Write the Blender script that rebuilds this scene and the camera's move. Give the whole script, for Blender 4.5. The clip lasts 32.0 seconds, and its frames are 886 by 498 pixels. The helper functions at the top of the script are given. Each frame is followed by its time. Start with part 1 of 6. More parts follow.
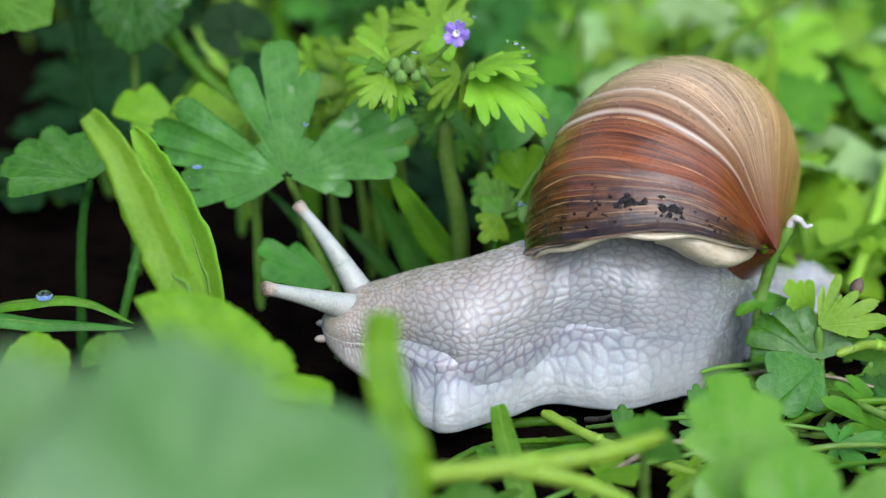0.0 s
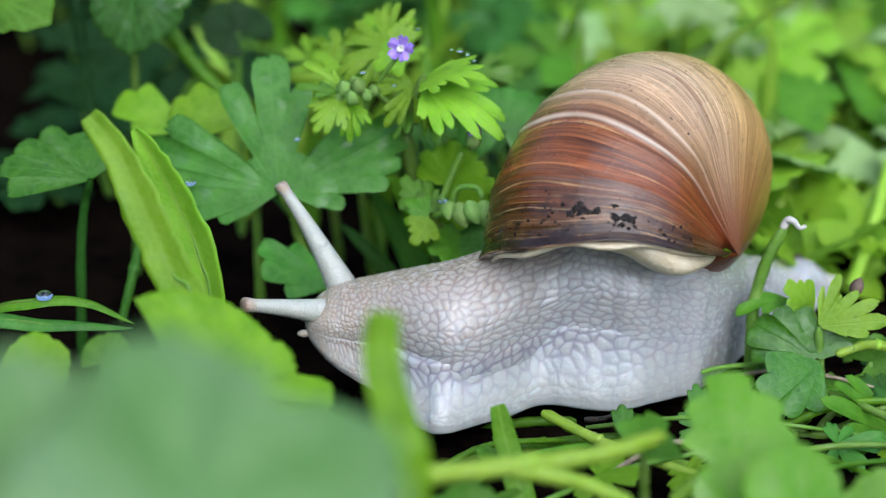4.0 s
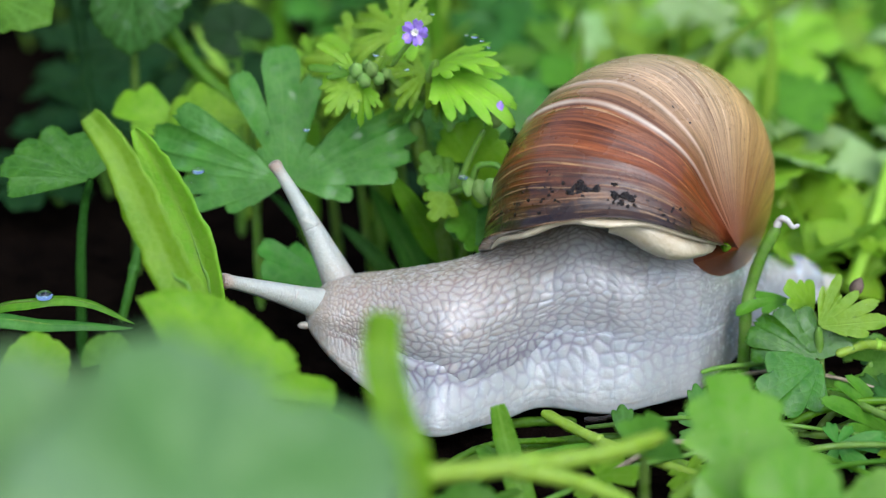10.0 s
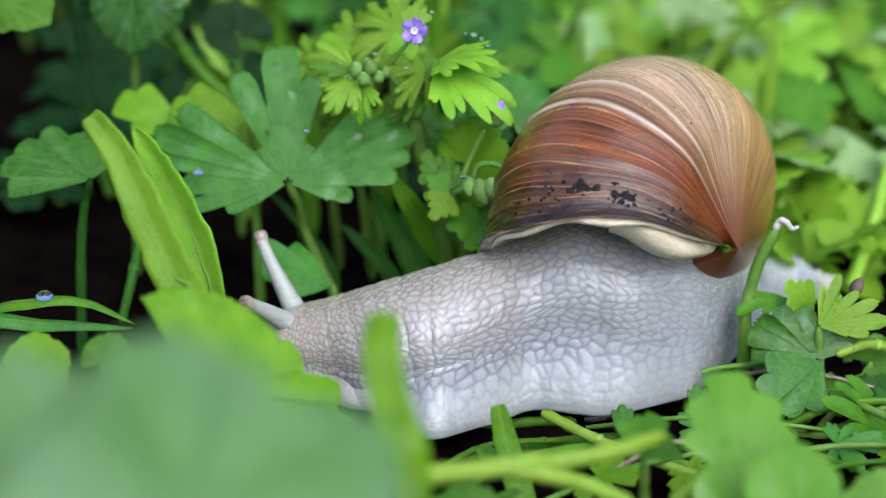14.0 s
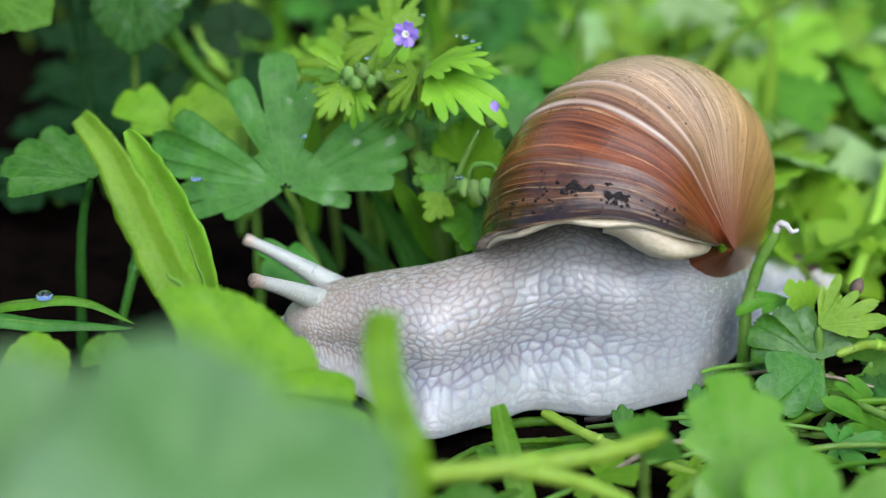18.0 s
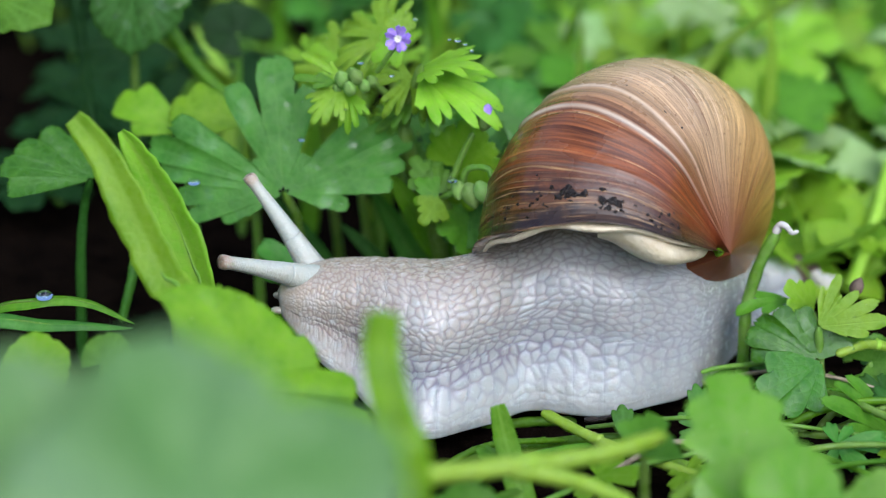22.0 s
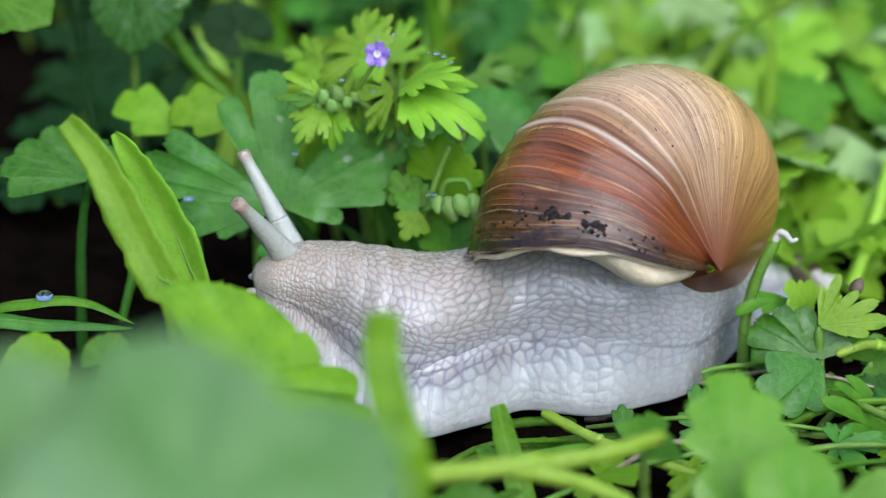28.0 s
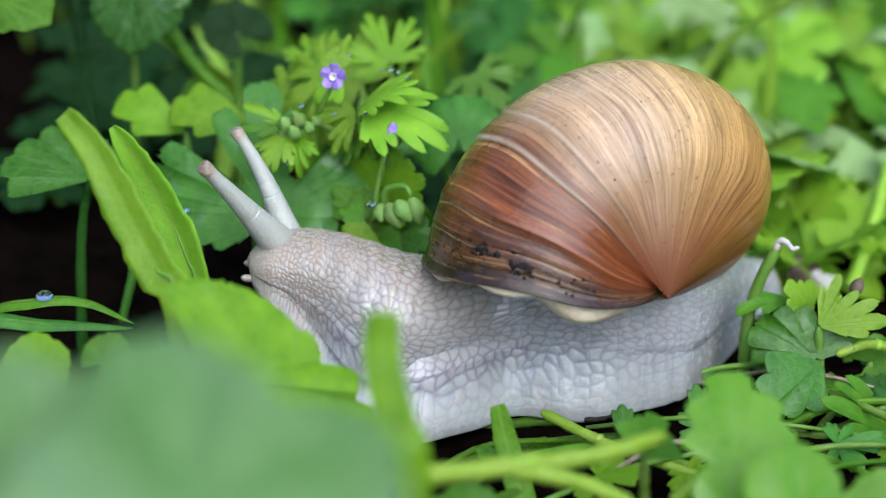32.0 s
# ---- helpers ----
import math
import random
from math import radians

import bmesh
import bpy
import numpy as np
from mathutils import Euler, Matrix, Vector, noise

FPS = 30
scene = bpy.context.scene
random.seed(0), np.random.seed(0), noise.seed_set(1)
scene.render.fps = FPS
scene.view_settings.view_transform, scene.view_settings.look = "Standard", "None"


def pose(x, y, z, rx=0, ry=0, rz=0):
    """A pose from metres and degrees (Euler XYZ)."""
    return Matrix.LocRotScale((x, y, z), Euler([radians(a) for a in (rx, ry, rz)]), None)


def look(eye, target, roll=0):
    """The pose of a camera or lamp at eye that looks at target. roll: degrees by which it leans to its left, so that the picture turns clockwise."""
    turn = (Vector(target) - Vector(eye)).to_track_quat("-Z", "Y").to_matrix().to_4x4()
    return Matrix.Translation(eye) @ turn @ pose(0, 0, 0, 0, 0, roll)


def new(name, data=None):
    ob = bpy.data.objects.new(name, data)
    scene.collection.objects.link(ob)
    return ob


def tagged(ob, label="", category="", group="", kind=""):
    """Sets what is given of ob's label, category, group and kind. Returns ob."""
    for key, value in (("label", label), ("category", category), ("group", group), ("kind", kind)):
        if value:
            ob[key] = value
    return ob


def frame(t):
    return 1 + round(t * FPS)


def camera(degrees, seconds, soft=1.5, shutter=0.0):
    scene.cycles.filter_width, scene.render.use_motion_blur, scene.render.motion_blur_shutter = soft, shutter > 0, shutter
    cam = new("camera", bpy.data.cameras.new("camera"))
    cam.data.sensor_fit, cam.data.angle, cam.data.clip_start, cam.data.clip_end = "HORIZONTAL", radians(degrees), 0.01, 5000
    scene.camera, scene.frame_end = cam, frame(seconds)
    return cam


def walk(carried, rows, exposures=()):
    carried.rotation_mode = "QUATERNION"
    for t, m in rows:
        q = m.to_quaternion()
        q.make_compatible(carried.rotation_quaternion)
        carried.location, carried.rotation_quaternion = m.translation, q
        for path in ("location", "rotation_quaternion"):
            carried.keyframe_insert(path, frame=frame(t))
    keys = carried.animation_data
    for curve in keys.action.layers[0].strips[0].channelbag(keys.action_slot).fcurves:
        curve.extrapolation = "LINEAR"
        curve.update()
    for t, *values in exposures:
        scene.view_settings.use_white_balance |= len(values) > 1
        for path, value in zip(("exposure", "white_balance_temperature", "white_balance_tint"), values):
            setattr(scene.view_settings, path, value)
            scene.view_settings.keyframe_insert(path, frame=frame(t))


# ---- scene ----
cam = camera(24, 32.0, soft=1.2)
VIEW = look((0.0, -0.2574, 0.1243), (0.0, 0.0, 0.0203))
walk(cam, [(0.0, VIEW), (32.0, VIEW)], [(0.0, 0.93, 5480, 9), (32.0, 0.93, 5480, 9)])
cam.data.dof.use_dof = True
cam.data.dof.focus_distance = 0.271
cam.data.dof.aperture_fstop = 13.5

# ---- light: bright overcast sky with a broad soft sun high over the path ----
world = bpy.data.worlds.new("sky")
scene.world = world
world.use_nodes = True
wn = world.node_tree
sky = wn.nodes.new("ShaderNodeTexSky")
sky.sky_type = 'NISHITA'
sky.sun_disc = False
sky.sun_elevation = radians(46)
sky.sun_rotation = radians(164)
sky.air_density = 1.0
sky.dust_density = 3.0
wn.links.new(sky.outputs[0], wn.nodes["Background"].inputs[0])
wn.nodes["Background"].inputs[1].default_value = 0.15
SUN = new("sun", bpy.data.lights.new("sun", 'SUN'))
SUN.data.energy = 1.5
SUN.data.angle = radians(85)
SUN.data.color = (1.0, 0.98, 0.95)
SUN.matrix_world = look((0.19, -0.66, 0.72), (0.0, 0.0, 0.0))


# ---- materials ----
def nodes_of(name):
    m = bpy.data.materials.new(name)
    m.use_nodes = True
    t = m.node_tree
    return m, t, t.nodes["Principled BSDF"]


def link(t, a, b):
    t.links.new(a, b)


def add(t, kind, **values):
    n = t.nodes.new(kind)
    for k, v in values.items():
        n.inputs[k].default_value = v
    return n


def ramp(t, fac, stops):
    r = t.nodes.new("ShaderNodeValToRGB")
    while len(r.color_ramp.elements) < len(stops):
        r.color_ramp.elements.new(0.5)
    for e, (p, c) in zip(r.color_ramp.elements, stops):
        e.position = p
        e.color = (*c, 1) if len(c) == 3 else c
    link(t, fac, r.inputs[0])
    return r.outputs[0]


def mix(t, fac, a, b, how='MIX'):
    n = t.nodes.new("ShaderNodeMix")
    n.data_type = 'RGBA'
    n.blend_type = how
    for sock, v in ((n.inputs[0], fac), (n.inputs[6], a), (n.inputs[7], b)):
        if isinstance(v, (float, int)):
            sock.default_value = v
        elif isinstance(v, tuple):
            sock.default_value = (*v, 1)
        else:
            link(t, v, sock)
    return n.outputs[2]


def attr(t, name):
    n = t.nodes.new("ShaderNodeAttribute")
    n.attribute_name = name
    return n.outputs["Fac"]


def noise_of(t, scale, detail=3.0, vector=None, rough=0.55):
    n = add(t, "ShaderNodeTexNoise", Scale=scale, Detail=detail, Roughness=rough)
    if vector is None:
        vector = t.nodes.new("ShaderNodeTexCoord").outputs["Object"]
    link(t, vector, n.inputs["Vector"])
    return n.outputs["Fac"]


def bump(t, b, height, strength, distance):
    n = add(t, "ShaderNodeBump", Strength=strength, Distance=distance)
    link(t, height, n.inputs["Height"])
    link(t, n.outputs[0], b.inputs["Normal"])
    return n


def foliage(name, dark, light, vein=(0.30, 0.42, 0.12), gloss=0.42, through_light=0.45, patch=260.0, sheen=0.18):
    """Leaf tissue: two tones by patch and by leaf, pale veins, some light passing through."""
    m, t, b = nodes_of(name)
    dark, light, vein = ([0.76 * c for c in v] for v in (dark, light, vein))
    dark, light, vein = tuple(dark), tuple(light), tuple(vein)
    tone = ramp(t, noise_of(t, patch, 4), [(0.32, dark), (0.70, light)])
    info = t.nodes.new("ShaderNodeObjectInfo")
    hsv = add(t, "ShaderNodeHueSaturation", Saturation=1.0)
    rnd = add(t, "ShaderNodeMapRange", **{"To Min": 0.75, "To Max": 1.3})
    link(t, info.outputs["Random"], rnd.inputs[0])
    link(t, rnd.outputs[0], hsv.inputs["Value"])
    hue = add(t, "ShaderNodeMapRange", **{"To Min": 0.488, "To Max": 0.508})
    link(t, info.outputs["Random"], hue.inputs[0])
    link(t, hue.outputs[0], hsv.inputs["Hue"])
    link(t, tone, hsv.inputs["Color"])
    veined = mix(t, attr(t, "vein"), hsv.outputs[0], vein)
    speck = ramp(t, noise_of(t, 2600, 2), [(0.60, (0, 0, 0)), (0.75, (1, 1, 1))])
    col = mix(t, mix(t, 0.12, (0, 0, 0), speck), veined, light)
    net = add(t, "ShaderNodeTexVoronoi", Scale=720.0)
    net.feature = 'DISTANCE_TO_EDGE'
    link(t, t.nodes.new("ShaderNodeTexCoord").outputs["Object"], net.inputs["Vector"])
    areole = ramp(t, net.outputs["Distance"], [(0.0, (0, 0, 0)), (0.22, (1, 1, 1))])
    col = mix(t, mix(t, areole, (0.30, 0.30, 0.30), (0, 0, 0)), col, vein)
    link(t, col, b.inputs["Base Color"])
    b.inputs["Roughness"].default_value = gloss
    b.inputs["Specular IOR Level"].default_value = sheen if through_light > 0.2 else 0.05
    wet = add(t, "ShaderNodeMapRange", **{"From Min": 0.4, "From Max": 0.65, "To Min": gloss - 0.14, "To Max": gloss + 0.16})
    link(t, noise_of(t, 420, 2), wet.inputs[0])
    link(t, wet.outputs[0], b.inputs["Roughness"])
    relief = mix(t, 0.35, noise_of(t, 900, 5, None, 0.65), areole)
    bump(t, b, relief, 0.4, 0.0003)
    if gloss < 0.48:
        wet_patch = add(t, "ShaderNodeMapRange", **{"From Min": 0.56, "From Max": 0.66, "To Min": 0.0, "To Max": 0.6})
        link(t, noise_of(t, 230, 3), wet_patch.inputs[0])
        link(t, wet_patch.outputs[0], b.inputs["Coat Weight"])
    b.inputs["Coat Roughness"].default_value = 0.14
    tr = t.nodes.new("ShaderNodeBsdfTranslucent")
    lit = mix(t, 0.5, col, (0.26, 0.46, 0.06))
    link(t, lit, tr.inputs["Color"])
    mx = t.nodes.new("ShaderNodeMixShader")
    mx.inputs[0].default_value = through_light
    link(t, b.outputs[0], mx.inputs[1])
    link(t, tr.outputs[0], mx.inputs[2])
    link(t, mx.outputs[0], t.nodes["Material Output"].inputs["Surface"])
    return m


LEAF_DEEP = foliage("deep_green_leaf", (0.036, 0.14, 0.010), (0.085, 0.27, 0.022), (0.14, 0.31, 0.05), 0.45, 0.25)
LEAF_MID = foliage("green_leaf", (0.068, 0.20, 0.008), (0.158, 0.38, 0.015), (0.22, 0.44, 0.05))
LEAF_LIME = foliage("young_lime_leaf", (0.15, 0.34, 0.004), (0.30, 0.54, 0.010), (0.36, 0.58, 0.05), 0.42, 0.5)
# broad pale patches paint the milky sky sheen on leaves near the lens
LEAF_PALE = foliage("leaf_sheen_in_colour", (0.05, 0.22, 0.006), (0.35, 0.51, 0.27), (0.30, 0.48, 0.16), 0.5, 0.35, 55.0)
LEAF_WET = foliage("wet_green_leaf", (0.034, 0.135, 0.005), (0.085, 0.25, 0.009), (0.14, 0.33, 0.04), 0.26, 0.35, 260.0, 0.35)
# near-black green: the deep shade at the left is put into this colour
LEAF_DARK = foliage("leaf_shade_in_colour", (0.006, 0.022, 0.005), (0.016, 0.05, 0.010), (0.03, 0.07, 0.02), 0.5, 0.15)
LEAF_SOFT = foliage("soft_light_leaf", (0.10, 0.28, 0.006), (0.24, 0.46, 0.03), (0.30, 0.48, 0.1), 0.42, 0.45, 120.0)
# green darkened part way, with half shade put into the colour
LEAF_SHADE = foliage("leaf_half_shade_in_colour", (0.018, 0.07, 0.008), (0.045, 0.14, 0.015), (0.08, 0.2, 0.04), 0.45, 0.2)
# pale mint with the sky's reflection on the far bed put into its colour
LEAF_MIST = foliage("mint_leaf_sky_sheen", (0.36, 0.58, 0.14), (0.56, 0.78, 0.27), (0.5, 0.7, 0.3), 0.5, 0.45, 260.0, 0.4)
# lightened lime: vivid young leaves, and light on the bed put into colour
LEAF_BRIGHT = foliage("lime_leaf_lightened", (0.24, 0.50, 0.006), (0.44, 0.72, 0.03), (0.45, 0.68, 0.1), 0.45, 0.5, 200.0, 0.3)
LEAF_BLADE = foliage("broad_grass", (0.20, 0.44, 0.008), (0.38, 0.66, 0.03), (0.40, 0.62, 0.08), 0.4, 0.5, 150.0)
GRASS = foliage("grass_blade", (0.09, 0.28, 0.005), (0.20, 0.46, 0.012), (0.28, 0.50, 0.05), 0.38, 0.45)
STEM = foliage("green_stem", (0.12, 0.28, 0.02), (0.24, 0.42, 0.05), (0.3, 0.4, 0.15), 0.4, 0.3)
STEM_LIGHT = foliage("pale_yellow_green_stem", (0.32, 0.56, 0.02), (0.52, 0.76, 0.08), (0.42, 0.6, 0.15), 0.4, 0.35)
BUD = foliage("hairy_green_bud", (0.18, 0.36, 0.06), (0.34, 0.54, 0.12), (0.4, 0.5, 0.2), 0.55, 0.3)


def plain(name, a, b_, rough, scale=900.0, relief=0.4, depth=0.0003, **extra):
    m, t, b = nodes_of(name)
    link(t, ramp(t, noise_of(t, scale, 5), [(0.3, a), (0.7, b_)]), b.inputs["Base Color"])
    b.inputs["Roughness"].default_value = rough
    bump(t, b, noise_of(t, scale * 2.5, 4), relief, depth)
    for k, v in extra.items():
        b.inputs[k].default_value = v
    return m


PETAL = plain("violet_petal", (0.15, 0.085, 0.36), (0.34, 0.22, 0.60), 0.5, 1500)
STAMEN = plain("pale_stamen", (0.75, 0.7, 0.6), (0.9, 0.88, 0.8), 0.6)
HUSK = plain("dry_brown_husk", (0.045, 0.028, 0.018), (0.14, 0.095, 0.065), 0.8, 700)
DRY = plain("bleached_dry_tip", (0.40, 0.38, 0.33), (0.60, 0.57, 0.5), 0.7, 900)
STRAW = plain("bleached_dry_fibre", (0.16, 0.12, 0.07), (0.34, 0.28, 0.18), 0.7, 900)
# almost black: deep shade under the leaves is put into the soil colour
SOIL = plain("wet_soil_shade_in_colour", (0.0015, 0.0012, 0.001), (0.007, 0.0045, 0.003), 0.95, 160, 0.8, 0.002, **{"Specular IOR Level": 0.0})
MUD = plain("dark_mud", (0.005, 0.004, 0.003), (0.022, 0.014, 0.010), 0.28, 1400, 0.8, 0.0004, **{"Specular IOR Level": 0.25})
MANTLE = plain("cream_mantle", (0.42, 0.33, 0.20), (0.62, 0.54, 0.38), 0.35, 500, 0.5, 0.0004)

WATER, _t, _b = nodes_of("clear_water_drop")
_b.inputs["Base Color"].default_value = (1, 1, 1, 1)
_b.inputs["Roughness"].default_value = 0.02
_b.inputs["IOR"].default_value = 1.33
_b.inputs["Transmission Weight"].default_value = 1.0


def skin_material():
    """Wet pale snail skin: cream warts with violet-grey grooves, brown ones on the back, greenish cream on the skirt of the foot."""
    m, t, b = nodes_of("wet_snail_skin")
    big = noise_of(t, 130, 3)
    wart = ramp(t, big, [(0.3, (0.34, 0.345, 0.34)), (0.7, (0.405, 0.41, 0.40))])
    wart = mix(t, attr(t, "skirt"), wart, (0.375, 0.38, 0.345))
    back = attr(t, "back")
    warm = mix(t, back, wart, (0.35, 0.285, 0.21))
    speck = ramp(t, noise_of(t, 1100, 3), [(0.42, (0, 0, 0)), (0.70, (0.35, 0.35, 0.35))])
    warm = mix(t, speck, warm, (0.43, 0.43, 0.415))
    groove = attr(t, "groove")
    # groove colour, which also paints the shade of the side crease
    pigment_and_shade = mix(t, back, (0.23, 0.21, 0.245), (0.22, 0.155, 0.115))
    col = mix(t, groove, warm, pigment_and_shade)
    link(t, col, b.inputs["Base Color"])
    rr = add(t, "ShaderNodeMapRange", **{"From Min": 0.35, "From Max": 0.65, "To Min": 0.14, "To Max": 0.30})
    link(t, noise_of(t, 900, 2), rr.inputs[0])
    link(t, rr.outputs[0], b.inputs["Roughness"])
    b.inputs["Subsurface Weight"].default_value = 0.7
    b.inputs["Subsurface Radius"].default_value = (1.0, 0.7, 0.55)
    b.inputs["Subsurface Scale"].default_value = 0.0018
    bump(t, b, noise_of(t, 1300, 4), 0.2, 0.0003)
    b.inputs["Specular IOR Level"].default_value = 0.4
    b.inputs["Coat Weight"].default_value = 0.3
    b.inputs["Coat Roughness"].default_value = 0.14
    return m


SKIN = skin_material()


def horn_material():
    m, t, b = nodes_of("translucent_tentacle_skin")
    col = ramp(t, attr(t, "along"), [(0.0, (0.34, 0.30, 0.24)), (0.22, (0.37, 0.375, 0.315)), (0.88, (0.39, 0.395, 0.33)), (0.95, (0.38, 0.30, 0.22)), (1.0, (0.20, 0.13, 0.09))])
    col = mix(t, ramp(t, noise_of(t, 2600, 2), [(0.5, (0, 0, 0)), (0.62, (0.3, 0.3, 0.3))]), col, (0.46, 0.46, 0.42))
    link(t, col, b.inputs["Base Color"])
    b.inputs["Roughness"].default_value = 0.32
    b.inputs["Subsurface Weight"].default_value = 0.5
    b.inputs["Subsurface Radius"].default_value = (1.0, 0.75, 0.6)
    b.inputs["Subsurface Scale"].default_value = 0.0015
    bump(t, b, noise_of(t, 2600, 3), 0.5, 0.0003)
    return m


HORN = horn_material()


def shell_material():
    """Growth lines follow the age of the shell: reddish brown near the lip, tan and gold farther back, worn pale on the crown."""
    m, t, b = nodes_of("banded_snail_shell")
    age = attr(t, "age")
    lat = attr(t, "lat")
    xyz = t.nodes.new("ShaderNodeCombineXYZ")
    link(t, age, xyz.inputs[0])
    latn = add(t, "ShaderNodeMath")
    latn.operation = 'MULTIPLY'
    link(t, lat, latn.inputs[0])
    latn.inputs[1].default_value = 0.006
    link(t, latn.outputs[0], xyz.inputs[1])
    v = xyz.outputs[0]
    ground = ramp(t, age, [(0.0, (0.035, 0.013, 0.005)), (0.02, (0.13, 0.058, 0.018)), (0.045, (0.10, 0.028, 0.007)), (0.11, (0.19, 0.052, 0.011)),
                           (0.16, (0.26, 0.09, 0.027)), (0.20, (0.31, 0.185, 0.09)), (0.30, (0.47, 0.325, 0.185)), (0.45, (0.49, 0.30, 0.105)), (0.7, (0.46, 0.23, 0.042)), (1.0, (0.45, 0.165, 0.018))])
    def tone(colour, fac, lo, hi, a0, a1):
        r = add(t, "ShaderNodeMapRange", **{"From Min": a0, "From Max": a1, "To Min": lo, "To Max": hi})
        link(t, fac, r.inputs[0])
        n = t.nodes.new("ShaderNodeVectorMath")
        n.operation = 'SCALE'
        link(t, colour, n.inputs[0])
        link(t, r.outputs[0], n.inputs["Scale"])
        return n.outputs[0]

    rough = tone(ground, noise_of(t, 16, 3, v), 0.50, 1.35, 0.36, 0.64)
    rough = tone(rough, noise_of(t, 60, 3, v, 0.7), 0.42, 1.3, 0.38, 0.62)
    rough = tone(rough, noise_of(t, 170, 2, v, 0.7), 0.5, 1.25, 0.38, 0.62)
    fine = tone(ground, noise_of(t, 14, 2, v), 0.84, 1.18, 0.36, 0.64)
    fine = tone(fine, noise_of(t, 75, 3, v, 0.75), 0.74, 1.17, 0.38, 0.62)
    fine = tone(fine, noise_of(t, 300, 2, v, 0.7), 0.80, 1.12, 0.38, 0.62)
    grown = add(t, "ShaderNodeMapRange", **{"From Min": 0.15, "From Max": 0.24, "To Min": 0.0, "To Max": 1.0})
    link(t, age, grown.inputs[0])
    col = mix(t, grown.outputs[0], rough, fine)
    thread = ramp(t, noise_of(t, 120, 2, v, 0.6), [(0.60, (0, 0, 0)), (0.70, (0.75, 0.75, 0.75))])
    col = mix(t, mix(t, grown.outputs[0], thread, (0.0, 0.0, 0.0)), col, (0.44, 0.27, 0.11))
    scar = ramp(t, noise_of(t, 62, 2, v, 0.65), [(0.60, (0, 0, 0)), (0.66, (0.6, 0.6, 0.6))])
    col = mix(t, scar, col, (0.13, 0.05, 0.02))
    worn = ramp(t, noise_of(t, 90, 4), [(0.45, (0, 0, 0)), (0.72, (0.16, 0.16, 0.16))])
    col = mix(t, worn, col, (0.30, 0.185, 0.105))
    fleck = ramp(t, noise_of(t, 1500, 3), [(0.64, (0, 0, 0)), (0.70, (0.55, 0.55, 0.55))])
    col = mix(t, fleck, col, (0.07, 0.03, 0.015))
    dirt = add(t, "ShaderNodeMapRange", **{"From Min": 0.02, "From Max": 0.085, "To Min": 0.75, "To Max": 0.0})
    link(t, age, dirt.inputs[0])
    crust = ramp(t, noise_of(t, 330, 5, None, 0.65), [(0.50, (0, 0, 0)), (0.57, (1, 1, 1))])
    col = mix(t, mix(t, dirt.outputs[0], (0, 0, 0), crust), col, (0.022, 0.014, 0.010))
    rim = add(t, "ShaderNodeMapRange", **{"From Min": 0.03, "From Max": 0.10, "To Min": 1.0, "To Max": 0.0})
    link(t, age, rim.inputs[0])
    pale = ramp(t, noise_of(t, 210, 3, v, 0.7), [(0.55, (0, 0, 0)), (0.66, (0.7, 0.7, 0.7))])
    col = mix(t, mix(t, rim.outputs[0], (0, 0, 0), pale), col, (0.36, 0.22, 0.10))
    black = ramp(t, noise_of(t, 150, 4, v, 0.7), [(0.36, (0.85, 0.85, 0.85)), (0.45, (0, 0, 0))])
    col = mix(t, mix(t, rim.outputs[0], (0, 0, 0), black), col, (0.025, 0.010, 0.006))
    navel = ramp(t, attr(t, "navel"), [(0.0, (0, 0, 0)), (1.0, (0.9, 0.9, 0.9))])
    col = mix(t, navel, col, (0.13, 0.026, 0.006))
    old = mix(t, ramp(t, noise_of(t, 45, 3), [(0.38, (0.15, 0.15, 0.15)), (0.62, (0.9, 0.9, 0.9))]), (0, 0, 0), attr(t, "pause"))
    col = mix(t, old, col, (0.58, 0.47, 0.34))
    link(t, mix(t, attr(t, "inside"), col, (0.72, 0.66, 0.54)), b.inputs["Base Color"])
    rr = add(t, "ShaderNodeMapRange", **{"From Min": 0.3, "From Max": 0.7, "To Min": 0.20, "To Max": 0.36})
    link(t, noise_of(t, 160, 3), rr.inputs[0])
    dull = add(t, "ShaderNodeMapRange", **{"To Max": 0.5})
    link(t, attr(t, "navel"), dull.inputs[0])
    link(t, rr.outputs[0], dull.inputs["To Min"])
    link(t, dull.outputs[0], b.inputs["Roughness"])
    h = mix(t, 0.5, mix(t, grown.outputs[0], noise_of(t, 110, 3, v, 0.7), noise_of(t, 220, 2, v, 0.6)), noise_of(t, 900, 3))
    bump(t, b, h, 0.5, 0.0005)
    b.inputs["Specular IOR Level"].default_value = 0.3
    b.inputs["Coat Weight"].default_value = 0.22
    b.inputs["Coat Roughness"].default_value = 0.12
    return m


SHELL = shell_material()


# ---- building helpers: all shapes in millimetres, scaled to metres when linked ----
MM = 0.001


def part(name, bm, material, parent=None, label="", m=None):
    """Link a bmesh drawn in millimetres as one smooth mesh object under its thing."""
    me = bpy.data.meshes.new(name)
    bmesh.ops.scale(bm, vec=(MM, MM, MM), verts=bm.verts)
    bm.to_mesh(me)
    bm.free()
    me.materials.append(material)
    me.polygons.foreach_set("use_smooth", [True] * len(me.polygons))
    ob = new(name, me)
    if parent is not None:
        ob.parent = parent
    if m is not None:
        ob.matrix_basis = m
    if label:
        ob["label"] = label
    return ob


def thing(name, base, label, category, group=""):
    """An Empty at the base of a thing, base in millimetres."""
    e = new(name)
    e.empty_display_size = 0.005
    e.location = Vector(base) * MM
    return tagged(e, label, category, group)


